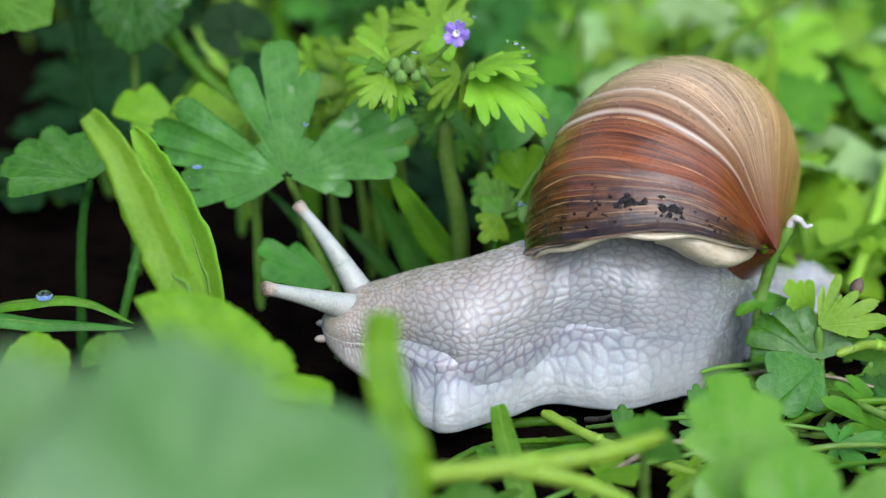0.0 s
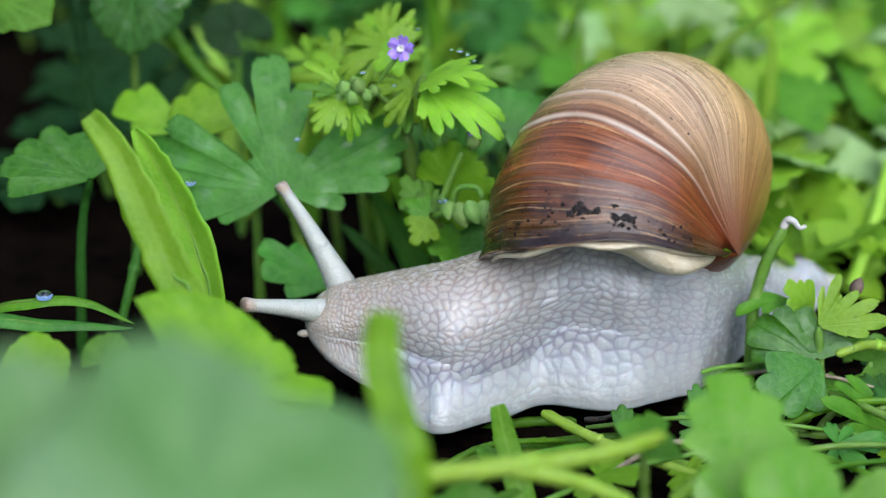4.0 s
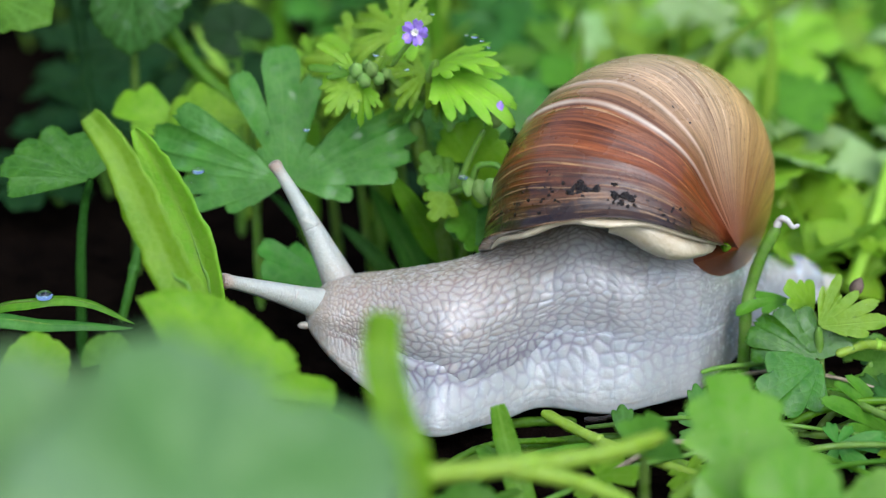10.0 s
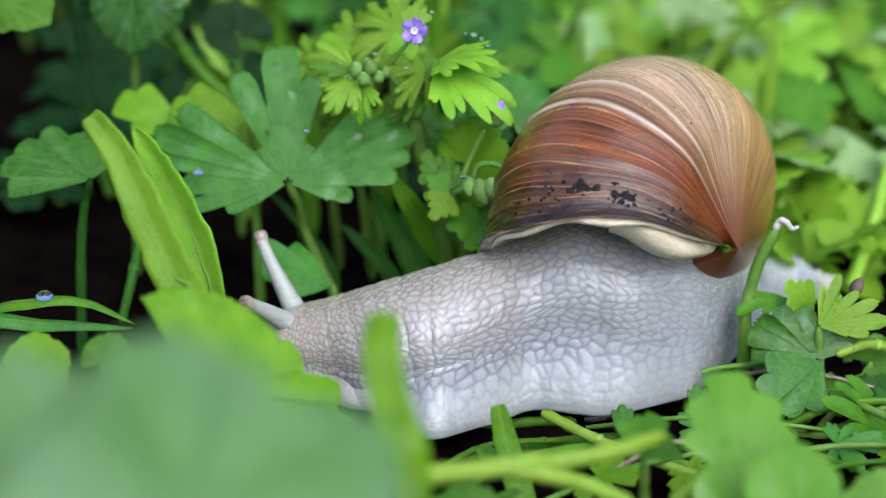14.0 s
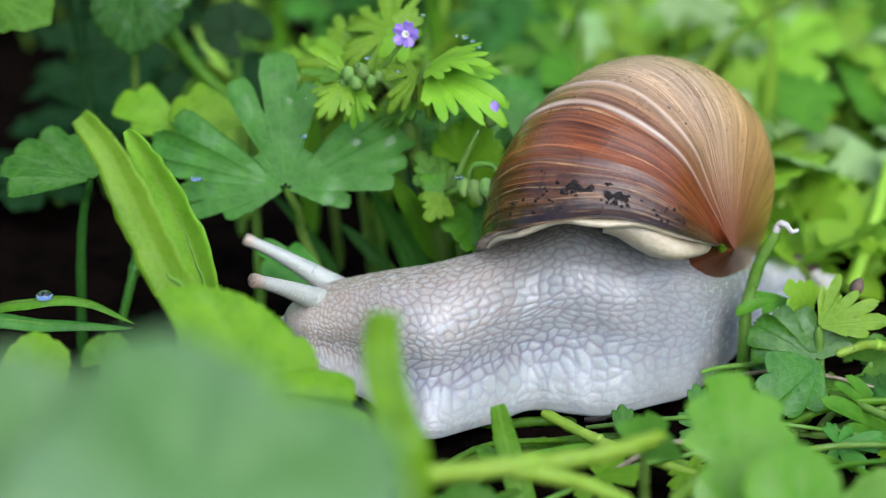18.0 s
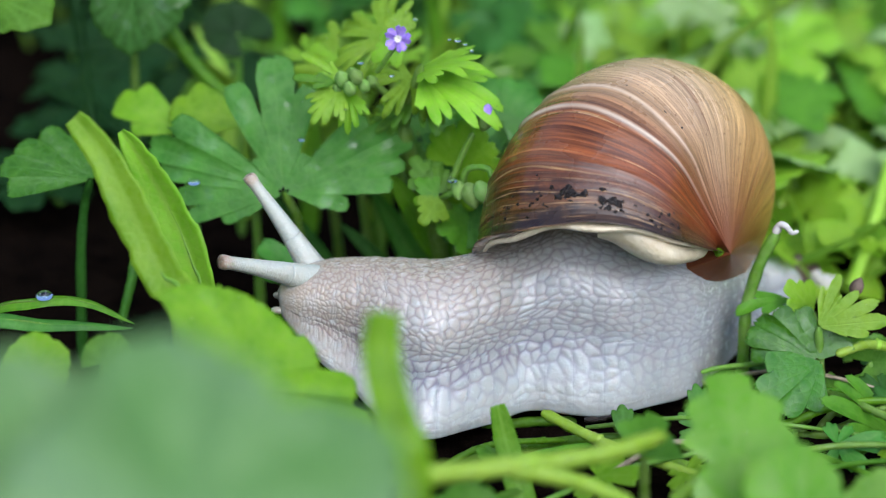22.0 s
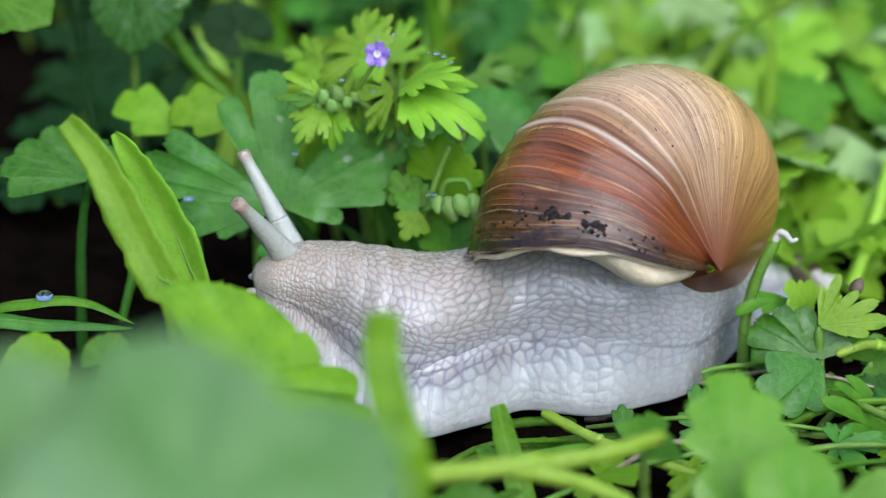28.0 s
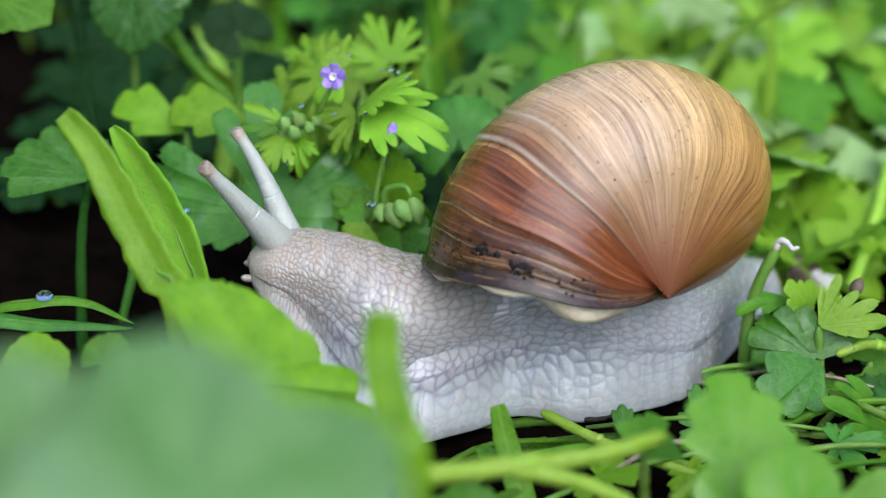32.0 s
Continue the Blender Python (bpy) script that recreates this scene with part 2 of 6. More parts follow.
def grid_mesh(name, points, material, parent=None, wrap=False, floats=(), label=""):
    """A mesh from a numpy grid of points (rows, columns, 3) in millimetres; floats: (name, grid) attributes."""
    nr, nc = points.shape[:2]
    idx = np.arange(nr * nc).reshape(nr, nc)
    if wrap:
        idx = np.concatenate([idx, idx[:, :1]], 1)
    quads = np.stack([idx[:-1, :-1], idx[:-1, 1:], idx[1:, 1:], idx[1:, :-1]], -1).reshape(-1, 4)
    me = bpy.data.meshes.new(name)
    me.from_pydata((points.reshape(-1, 3) * MM).tolist(), [], quads.tolist())
    me.materials.append(material)
    me.polygons.foreach_set("use_smooth", [True] * len(me.polygons))
    for key, values in floats:
        a = me.attributes.new(key, 'FLOAT', 'POINT')
        a.data.foreach_set("value", np.ascontiguousarray(values, dtype=np.float32).ravel())
    ob = new(name, me)
    if parent is not None:
        ob.parent = parent
    if label:
        ob["label"] = label
    return ob


def spline(points, n):
    """n points along a smooth curve through the given points."""
    p = np.array(points, float)
    if len(p) == 2:
        return p[0] + (p[1] - p[0]) * np.linspace(0, 1, n)[:, None]
    e = np.concatenate([[2 * p[0] - p[1]], p, [2 * p[-1] - p[-2]]])
    u = np.linspace(0, len(p) - 1 - 1e-9, n)
    i = u.astype(int)
    f = (u - i)[:, None]
    a, b, c, d = e[i], e[i + 1], e[i + 2], e[i + 3]
    return 0.5 * (2 * b + (c - a) * f + (2 * a - 5 * b + 4 * c - d) * f ** 2 + (3 * b - a - 3 * c + d) * f ** 3)


def tube(name, points, r0, r1, material, parent, label="", n=18, k=8, base=(0, 0, 0)):
    """A round stem that tapers from r0 to r1, with a slightly uneven skin."""
    c = spline(points, n) - np.array(base)
    t = np.gradient(c, axis=0)
    t /= np.linalg.norm(t, axis=1)[:, None]
    a = np.cross(t, [0.3, 0.9, 0.2])
    a /= np.linalg.norm(a, axis=1)[:, None]
    b = np.cross(t, a)
    ang = np.linspace(0, 2 * np.pi, k, endpoint=False)
    r = np.linspace(r0, r1, n)[:, None] * (1 + 0.06 * np.sin(np.arange(n) * 1.9 + r0 * 7))[:, None]
    r[0] *= 0.6
    r[-1] *= 0.35
    pts = c[:, None] + r[:, :, None] * (np.cos(ang)[None, :, None] * a[:, None] + np.sin(ang)[None, :, None] * b[:, None])
    return grid_mesh(name, pts, material, parent, True, (), label)


def ribbon(name, points, width, material, parent, side, fold=0.25, base=(0, 0, 0), label="", n=26, tip=0.0, thick=0.22, ragged=0.0, seed=0, twist=0.0, rib=True):
    """A grass blade: a folded ribbon with thickness, a midrib and a tapering tip. side: the way across the blade."""
    rng = np.random.default_rng(seed)
    c = spline(points, n) - np.array(base)
    t = np.gradient(c, axis=0)
    t /= np.linalg.norm(t, axis=1)[:, None]
    s = np.array(side, float)[None] - (t @ np.array(side, float))[:, None] * t
    s /= np.linalg.norm(s, axis=1)[:, None]
    nn = np.cross(s, t)
    tw = twist * np.linspace(0, 1, n)[:, None]
    s, nn = s * np.cos(tw) + nn * np.sin(tw), nn * np.cos(tw) - s * np.sin(tw)
    u = np.linspace(0, 1, n)
    w = width * 0.5 * np.minimum(1, (0.45 + 1.6 * u)) * (tip + (1 - tip) * np.clip(1.25 * (1 - u ** 2.4), 0, 1) ** 0.7)
    cols = np.linspace(-1, 1, 9)
    wob = 1 + ragged * rng.normal(size=(n, 2))
    edge = np.where(cols[None] < 0, wob[:, :1], wob[:, 1:])
    x = cols[None] * w[:, None] * edge
    h = (np.abs(cols)[None] * fold * w[:, None]) + 0.12 * np.cos(cols * 9)[None] * 0.3
    top = c[:, None] + x[:, :, None] * s[:, None] + h[:, :, None] * nn[:, None]
    low = top - thick * (1 - 0.8 * np.abs(cols)[None, :, None]) * nn[:, None]
    pts = np.concatenate([top, low[:, ::-1]], 1)
    vein = np.tile(np.exp(-(cols / 0.14) ** 2), (n, 1))
    vein = np.maximum(vein, 0.35 * (np.cos(cols * 14)[None] > 0.6) * np.ones((n, 1)))
    if rib:
        tube("midrib", c[1:-1:4] - 0.12 * nn[1:-1:4], 0.05 * width + 0.08, 0.06, STEM, parent, n=20, k=6)
    return grid_mesh(name, pts, material, parent, True, [("vein", np.concatenate([vein, vein[:, ::-1]], 1) * 0.7)], label)


def palm_grid(radius, lobes=5, cut=0.55, teeth=3, span=300.0, cup=0.12, seed=0, droop=0.12, na=150, nr=12, round_=False, wave=0.05, scallop=0.06, side=0.28, bite=0.14, warp=None, blunt=0.3, slit=2.6, pleat=0.025, steep=0.6, vary=0.14, ruffle=0.06):
    """A lobed round leaf seen from above, its stalk at the origin and its middle lobe along +Y. Returns the point grid and its veins."""
    rng = np.random.default_rng(seed)
    a = np.linspace(-span / 2, span / 2, na)
    ph = (a + span / 2) / span * lobes
    k = np.clip(ph.astype(int), 0, lobes - 1)
    f = ph - k - 0.5
    size = 1 + vary * rng.normal(size=lobes) - side * np.abs(np.arange(lobes) - (lobes - 1) / 2) / max(1, (lobes - 1) / 2)
    outer = size[k] * (1 - blunt * np.abs(2 * f) ** 2)
    notch = np.clip(1 - np.abs(2 * f), 0, 1)
    tooth = 0.5 + 0.5 * np.cos(2 * np.pi * f * teeth)
    if round_:
        outer = np.interp(ph, np.arange(lobes) + 0.5, size) * (1 - 1.4 * scallop + scallop * np.sqrt(np.clip(1 - (2 * f) ** 2, 0, 1)) + 0.4 * scallop * tooth)
        outer *= np.clip((span / 2 - np.abs(a)) / 6, 0.35, 1)
    else:
        body = (1 - cut) + cut * np.clip(notch * slit, 0, 1) ** steep
        outer = outer * body * (1 - bite + bite * tooth ** 0.4 * np.clip(notch * 3, 0, 1))
    if warp:
        a = np.sign(a) * np.interp(np.abs(a), [p[0] for p in warp], [p[1] for p in warp])
    rr = np.linspace(0.02, 1, nr) ** 0.85
    R = radius * outer[None] * rr[:, None]
    ar = np.radians(a + 10 * np.sin(np.radians(a) * 2 + seed) * 0.3)
    x, y = R * np.sin(ar)[None], R * np.cos(ar)[None]
    d = np.hypot(x, y) / radius
    vein_line = np.exp(-(f / 0.045) ** 2)[None] * (1 - 0.6 * rr[:, None])
    side_vein = np.exp(-((np.abs(f)[None] - 0.32 * rr[:, None]) / 0.05) ** 2) * (rr[:, None] > 0.3) * 0.5
    z = radius * (cup * d ** 1.5 - droop * d ** 3)
    z += radius * wave * np.sin(np.radians(a)[None] * lobes * 0.9 + seed) * d ** 2
    z += radius * pleat * (np.cos(2 * np.pi * f)[None] * -1) * rr[:, None] * (1 - 0.4 * rr[:, None])
    z += radius * ruffle * rng.normal(size=(1, lobes))[:, k] * d ** 2 * (1 - (2 * f) ** 2)[None]
    top = np.stack([x, y, z], -1)
    return top, np.clip(vein_line + side_vein, 0, 1)


def finger_grid(radius, fingers, hollow=0.3, notch=0.6, na=320, nr=22, seed=0, cup=0.05, droop=0.12, wave=0.03, quilt=0.02, point=4.0):
    """A leaf cut into round-ended fingers: (degrees from +Y, reach, half width in degrees). hollow: how deep the gaps between lobes go. Returns the point grid and its veins."""
    rng = np.random.default_rng(seed)
    f = np.array(fingers, float)
    a = np.linspace(f[0, 0] - f[0, 2] * 1.35, f[-1, 0] + f[-1, 2] * 1.35, na)
    q = np.abs((a[:, None] - f[None, :, 0]) / f[None, :, 2])
    full = notch + (1 - notch) * np.sqrt(np.clip(1 - q ** point, 0, 1))
    fall = hollow + (notch - hollow) * np.clip(1 - (q - 1) / 0.35, 0, 1) ** 0.7
    reach = f[None, :, 1] * np.where(q < 1, full, fall)
    outer = reach.max(1) * (1 + 0.012 * rng.normal(size=na))
    who = reach.argmax(1)
    rr = np.linspace(0.02, 1, nr) ** 0.8
    R = radius * outer[None] * rr[:, None]
    ar = np.radians(a)
    x, y = R * np.sin(ar)[None], R * np.cos(ar)[None]
    d = np.hypot(x, y) / radius
    off = (a - f[who, 0])[None] / f[who, 2][None]
    mid = np.exp(-(off * (0.4 + rr[:, None]) / 0.10) ** 2) * (0.75 - 0.45 * rr[:, None])
    twig = np.exp(-((np.mod(rr[:, None] * 5 - np.abs(off) * 0.9, 1) - 0.5) / 0.11) ** 2) * 0.4 * (np.abs(off) > 0.1)
    lead = np.array([1.0 if all(f[i, 1] >= f[j, 1] for j in (i - 1, i + 1) if 0 <= j < len(f)) else 0.3 for i in range(len(f))])
    mid = mid * lead[who][None]
    z = radius * (cup * d ** 1.5 - droop * d ** 3)
    z += radius * wave * np.sin(ar[None] * 3.1 + seed) * d ** 2
    z += radius * quilt * (0.35 * np.clip(np.abs(off), 0, 1) ** 2 * rr[:, None] ** 2 - 0.22 * twig * rr[:, None] - 0.3 * mid * rr[:, None])
    z += radius * 0.05 * rng.normal(size=len(f))[who][None] * d ** 2.5 * (1 - np.clip(off, -1, 1) ** 2)
    return np.stack([x, y, z], -1), np.clip(mid + twig, 0, 1)


# finger tables: the large leaf as it spreads, a finely cut young leaf, a half-open one, a round scalloped one
LARGE = ((-109, 0.48, 9), (-100, 0.72, 6), (-87, 0.76, 7), (-74, 0.92, 6), (-65, 1.05, 7), (-52, 0.96, 7), (-21, 0.87, 8), (0, 1.0, 10), (17, 0.80, 7), (51, 0.80, 7), (62, 0.98, 6), (71, 1.0, 6), (81, 0.90, 5), (90, 0.78, 6), (106, 0.47, 9))
YOUNG = ((-104, 0.55, 7), (-90, 0.72, 7), (-64, 0.82, 6.5), (-51, 0.92, 6), (-39, 0.80, 6.5), (-13, 0.86, 6), (0, 1.0, 6.5), (13, 0.84, 6), (39, 0.80, 6.5), (51, 0.92, 6), (65, 0.80, 6.5), (90, 0.70, 7), (104, 0.52, 7))
HALF = ((-52, 0.55, 6), (-41, 0.78, 6), (-29, 0.70, 6), (-14, 0.90, 7), (0, 1.0, 7), (13, 0.88, 6), (27, 0.70, 6), (39, 0.78, 6), (51, 0.56, 6))
TRIPLE = ((-46, 0.72, 17), (-22, 0.80, 9), (0, 1.0, 14), (22, 0.78, 9), (46, 0.70, 17))
SCALLOP = tuple((-130 + 26 * k, 0.86 + 0.14 * math.cos(math.radians(-130 + 26 * k) * 0.6) + 0.05 * math.sin(k * 2.3), 14.5) for k in range(11))


def blade_frame(base, tip, facing):
    """Pose that carries +Y from base to tip with +Z as near to facing as it goes; returns pose (metres) and length (mm)."""
    b, t = Vector(base), Vector(tip)
    y = (t - b).normalized()
    z = Vector(facing)
    z = (z - z.dot(y) * y).normalized()
    x = y.cross(z)
    m = Matrix((x, y, z)).transposed().to_4x4()
    m.translation = b * MM
    return m, (t - b).length


def palm_leaf(name, base, tip, facing, material, parent, origin, label="", thick=0.25, dew=0, **shape):
    """A lobed leaf part that reaches from base to tip (mm, in the place's space); origin: where its thing stands."""
    m, length = blade_frame(base, tip, facing)
    top, vein = finger_grid(length, **shape) if "fingers" in shape else palm_grid(length, **shape)
    low = top.copy()
    low[..., 2] -= thick * (1 - 0.7 * np.linspace(0, 1, len(top))[:, None] ** 4)
    pts = np.concatenate([top, low[::-1]], 0)
    ob = grid_mesh(name, pts, material, parent, False, [("vein", np.concatenate([vein, vein[::-1]], 0) * 0.8)], label)
    m.translation -= Vector(origin) * MM
    ob.matrix_basis = m
    rng = np.random.default_rng(shape.get("seed", 0) + 7)
    for i in range(dew):
        a, b = rng.integers(len(top) // 3, len(top)), rng.integers(3, top.shape[1] - 3)
        drop("water_drop", top[a, b] + np.array([0, 0, 0.03]), rng.uniform(0.12, 0.3), ob, fine=2)
    return ob


def drop(name, at, r, parent, origin=(0, 0, 0), fine=3):
    bm = bmesh.new()
    bmesh.ops.create_icosphere(bm, subdivisions=fine, radius=r)
    for v in bm.verts:
        v.co.z *= 0.75 if v.co.z > 0 else 0.4
    return part(name, bm, WATER, parent, "clear water drop", Matrix.Translation((Vector(at) - Vector(origin)) * MM))


# ---- ground ----
def ground():
    """One soil sheet: fine and lumpy round the snail, flat out to the horizon."""
    e = np.concatenate([-np.geomspace(400000, 260, 14), np.linspace(-200, 200, 161), np.geomspace(260, 400000, 14)])
    x, y = np.meshgrid(e, e)
    near = np.clip(1 - (np.hypot(x, y) - 120) / 120, 0, 1)
    z = np.zeros_like(x)
    for i, j in np.argwhere(near > 0):
        p = Vector((x[i, j] * 0.05, y[i, j] * 0.05, 0))
        z[i, j] = near[i, j] * (1.6 * noise.noise(p) + 1.0 * noise.noise(p * 3.1) + 0.5 * noise.noise(p * 8))
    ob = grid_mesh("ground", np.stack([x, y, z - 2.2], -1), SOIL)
    return tagged(ob, "wet soil between the plants, coloured almost black for shade", "ground", kind="structure")



def unseen_hedge():
    """A made-up ring of bushes all round the spot, out of the lens's sight and lower in front, added to shut out the
    low sky.
    """
    a = np.linspace(0, 2 * math.pi, 181)
    h = np.linspace(0, 1, 16)
    A, H = np.meshgrid(a, h)
    r, z = np.zeros_like(A), np.zeros_like(A)
    for i, j in np.ndindex(A.shape):
        p = Vector((math.cos(A[i, j]) * 5, math.sin(A[i, j]) * 5, H[i, j] * 4))
        r[i, j] = 1100 + 160 * noise.noise(p) + 80 * noise.noise(p * 3) + 120 * H[i, j]
        z[i, j] = H[i, j] * (0.66 + 0.34 * math.sin(A[i, j])) * (760 + 160 * noise.noise(Vector((p.x, p.y, 0)) * 1.5)) - 4
    back = np.stack([r * np.cos(A), r * np.sin(A), z], -1)
    ob = grid_mesh("backdrop", back, LEAF_MID, None, False)
    return tagged(ob, "added ring of unseen green bushes that blocks the low sky", "backdrop", kind="structure")


ground()
unseen_hedge()


# ---- the snail ----
SNAIL = thing("snail", (0, 0, 0), "pale wet land snail with a banded brown shell crawling over leaves", "snail")

SHELL_R, SHELL_B, SHELL_H, SHELL_DROP, SHELL_GROW = 13.43, 15.68, 16.71, 29.89, 2.359
SHELL_LEAN, SHELL_SKEW, SHELL_CURL, SHELL_RISE = -0.1614, -0.2217, 0.02699, 1.122


def shell_points(th, ph, scale=1.0):
    """Point of the spiral: th back from the lip, ph round the mouth."""
    th = th + SHELL_SKEW * np.sin(ph) + SHELL_CURL * np.cos(ph)
    s = SHELL_GROW ** (-th / (2 * math.pi))
    c, n = math.cos(SHELL_LEAN), math.sin(SHELL_LEAN)
    b, h = SHELL_B * scale * np.cos(ph), SHELL_H * scale * np.sin(ph)
    r = np.maximum(SHELL_R + b * c - h * n, 0.25)
    return np.stack([s * r * np.cos(th), s * r * np.sin(th), s ** SHELL_RISE * (-SHELL_DROP + b * n + h * c)], -1)


def build_shell():
    nth, nph = 620, 120
    th = np.concatenate([np.linspace(-0.02, 2.6, 420), np.linspace(2.61, 9.5 * math.pi / 2, nth - 420)])
    ph = np.linspace(0, 2 * math.pi, nph, endpoint=False)
    rng = np.random.default_rng(5)
    ridge = np.zeros(nth)
    for k in range(110):
        c, w, a = rng.uniform(0, 5), rng.uniform(0.008, 0.03), rng.uniform(-0.10, 0.14)
        ridge += a * (1.0 if c < 0.7 else 0.3) * np.exp(-((th - c) / w) ** 2)
    pause = np.zeros(nth)
    for c, w, a in ((0.66, 0.012, 1.0), (0.84, 0.010, 0.6), (1.35, 0.010, 0.12), (0.30, 0.006, 0.15), (2.05, 0.010, 0.1)):
        pause += a * np.exp(-((th - c) / w) ** 2)
        ridge += 0.25 * a * np.exp(-((th - c - 0.02) / 0.03) ** 2) - 0.2 * a * np.exp(-((th - c + 0.03) / 0.02) ** 2)
    T, Q = np.meshgrid(th, ph, indexing="ij")
    swell = 1 + (ridge / 15)[:, None] * np.clip(1 + np.cos(Q), 0.15, 1)
    lip = 1 + 0.035 * np.exp(-((T + 0.02) / 0.035) ** 2)
    wavy = T + 0.012 * np.sin(Q * 5 + T * 3)
    out = shell_points(wavy, Q, swell * lip)
    # the navel is closed: between lip and older whorls the base runs straight out from the axis
    tip = np.array([0.0, 0.0, -SHELL_DROP - 0.655 * SHELL_H])
    span = np.where((ph > math.pi) & (ph < 2 * math.pi - 0.3))[0]
    start = 2 * math.pi - 2.41
    for i in range(nth):
        if th[i] > 5.2:
            break
        rho = np.hypot(out[i, :, 0], out[i, :, 1])
        slope = np.arctan2(out[i, :, 2] - tip[2], np.maximum(rho, 1e-6))
        ok = span[ph[span] > start + 0.12]
        j = ok[np.argmin(slope[ok])]
        q = out[i, j].copy()
        run = span[span <= j]
        share = np.clip((ph[run] - start) / (ph[j] - start), 0.0, 1)
        new_line = tip + (q - tip) * share[:, None]
        ease = min(1.0, max(0.0, (th[i] - 0.1) / 0.5))
        out[i, run] = out[i, run] * (1 - ease) + new_line * ease
    inner = shell_points(T[:60][::-1], Q[:60], 0.93 * np.ones((60, nph)))
    pts = np.concatenate([inner, out], 0)
    age = np.concatenate([T[:60][::-1], T], 0) / 4
    lat = math.pi - np.abs(np.concatenate([Q[:60], Q], 0) - math.pi)
    low = np.concatenate([Q[:60], Q], 0)
    stain = np.concatenate([np.zeros((60, nph)), np.repeat(pause[:, None], nph, 1)], 0)
    inside = np.concatenate([np.ones((60, nph)), np.zeros_like(T)], 0)
    ob = grid_mesh("shell", pts, SHELL, SNAIL, True, [("age", age), ("lat", lat), ("pause", np.clip(stain, 0, 1) * np.interp(lat, [0.9, 1.7], [1, 0.25])), ("inside", inside), ("navel", np.exp(-(np.maximum(low - 3.95, 0) / (1.0 + 0.7 * np.clip((age * 4 - 1.5) / 1.5, 0, 1))) ** 2) * (low > 2.5) * np.clip(age * 4 / 0.35, 0, 1))],
                   "glossy brown shell with cream growth lines and a muddy lip")
    # the fleshy collar that fills the mouth of the shell
    rad = np.linspace(0.02, 1, 22)
    ang = np.linspace(0, 2 * math.pi, 60, endpoint=False)
    A, Rr = np.meshgrid(ang, rad)
    collar = shell_points(0.16 + 0.10 * (1 - Rr ** 2) + 0 * A, A, 0.95 * Rr)
    grid_mesh("mantle_disc", collar, MANTLE, ob, True, (), "cream flesh deep in the shell mouth")
    u = np.linspace(0, 1, 40)
    q = -2.55 + 1.75 * u
    path = shell_points(-0.10 + 0.03 * np.sin(u * 9), q, 0.66)
    side = shell_points(-0.10 + 0.0 * u, q, 0.45) - path
    side /= np.linalg.norm(side, axis=1)[:, None]
    down = shell_points(0.0 * u - 0.25, q, 0.66) - path
    down /= np.linalg.norm(down, axis=1)[:, None]
    r = 3.7 * np.clip(np.sin(np.pi * np.clip(u * 0.92 + 0.05, 0, 1)), 0.05, 1) ** 0.6 * (1 + 0.10 * np.sin(u * 11))
    an = np.linspace(0, 2 * math.pi, 20, endpoint=False)
    roll = path[:, None] + r[:, None, None] * (np.cos(an)[None, :, None] * side[:, None] * 1.25 + np.sin(an)[None, :, None] * down[:, None] * 0.8)
    grid_mesh("mantle_collar", roll, MANTLE, ob, True, (), "cream fleshy fold at the shell mouth")
    # the cream edge of the mantle that lines the lip
    u = np.linspace(0, 1, 60)
    q = 0.5 - 2.7 * u
    path = shell_points(-0.035 + 0.012 * np.sin(u * 23), q, 0.945)
    side = shell_points(-0.035 + 0.0 * u, q, 0.8) - path
    side /= np.linalg.norm(side, axis=1)[:, None]
    down = shell_points(0.0 * u - 0.2, q, 0.945) - path
    down /= np.linalg.norm(down, axis=1)[:, None]
    r = 0.55 * np.clip(np.sin(np.pi * np.clip(u, 0.02, 0.98)), 0.05, 1) ** 0.4 * (1 + 0.12 * np.sin(u * 31))
    an = np.linspace(0, 2 * math.pi, 12, endpoint=False)
    roll = path[:, None] + r[:, None, None] * (np.cos(an)[None, :, None] * side[:, None] * 1.3 + np.sin(an)[None, :, None] * down[:, None])
    grid_mesh("mantle_edge", roll, MANTLE, ob, True, (), "cream edge of the mantle along the lip")
    # crusts of mud on the lip
    for i in range(90):
        t0, q0 = abs(rng.normal(0.10, 0.06)) + 0.02, rng.uniform(-1.5, 0.1)
        if i < 14:
            t0, q0 = rng.normal(0.140, 0.02), rng.normal(-0.503, 0.05)
        elif i < 28:
            t0, q0 = rng.normal(0.113, 0.02), rng.normal(-0.882, 0.05)
        elif 40 < i < 47:
            t0, q0 = rng.normal(0.904, 0.02), rng.normal(-0.502, 0.2)
        c = shell_points(np.array(t0), np.array(q0), 1.0)
        bm = bmesh.new()
        bmesh.ops.create_icosphere(bm, subdivisions=2, radius=1)
        s = Vector((rng.uniform(0.25, 0.9), rng.uniform(0.08, 0.16), rng.uniform(0.3, 0.9))) * (0.36 if i > 27 else 0.75)
        for v in bm.verts:
            v.co = Vector((v.co.x * s.x, v.co.y * s.y, v.co.z * s.z)) * (1 + 0.9 * noise.noise(v.co * 2.3 + Vector((i, 0, 0))))
        out_way = Vector(shell_points(np.array(t0), np.array(q0), 1.05) - c).normalized()
        lie = out_way.to_track_quat('Y', 'Z').to_matrix().to_4x4()
        part("mud_crust", bm, MUD, ob, "dark mud crust", Matrix.Translation(Vector(c) * MM) @ lie)
    # a green crumb of moss at the navel of the shell
    c = shell_points(np.array(0.0), np.array(-2.41), 1.02)
    bm = bmesh.new()
    bmesh.ops.create_icosphere(bm, subdivisions=3, radius=0.85)
    for v in bm.verts:
        v.co *= 1 + 0.5 * noise.noise(v.co * 1.6)
    part("moss_crumb", bm, LEAF_LIME, ob, "green crumb of moss", Matrix.Translation(Vector(c) * MM))
    return ob


SHELL_OB = build_shell()

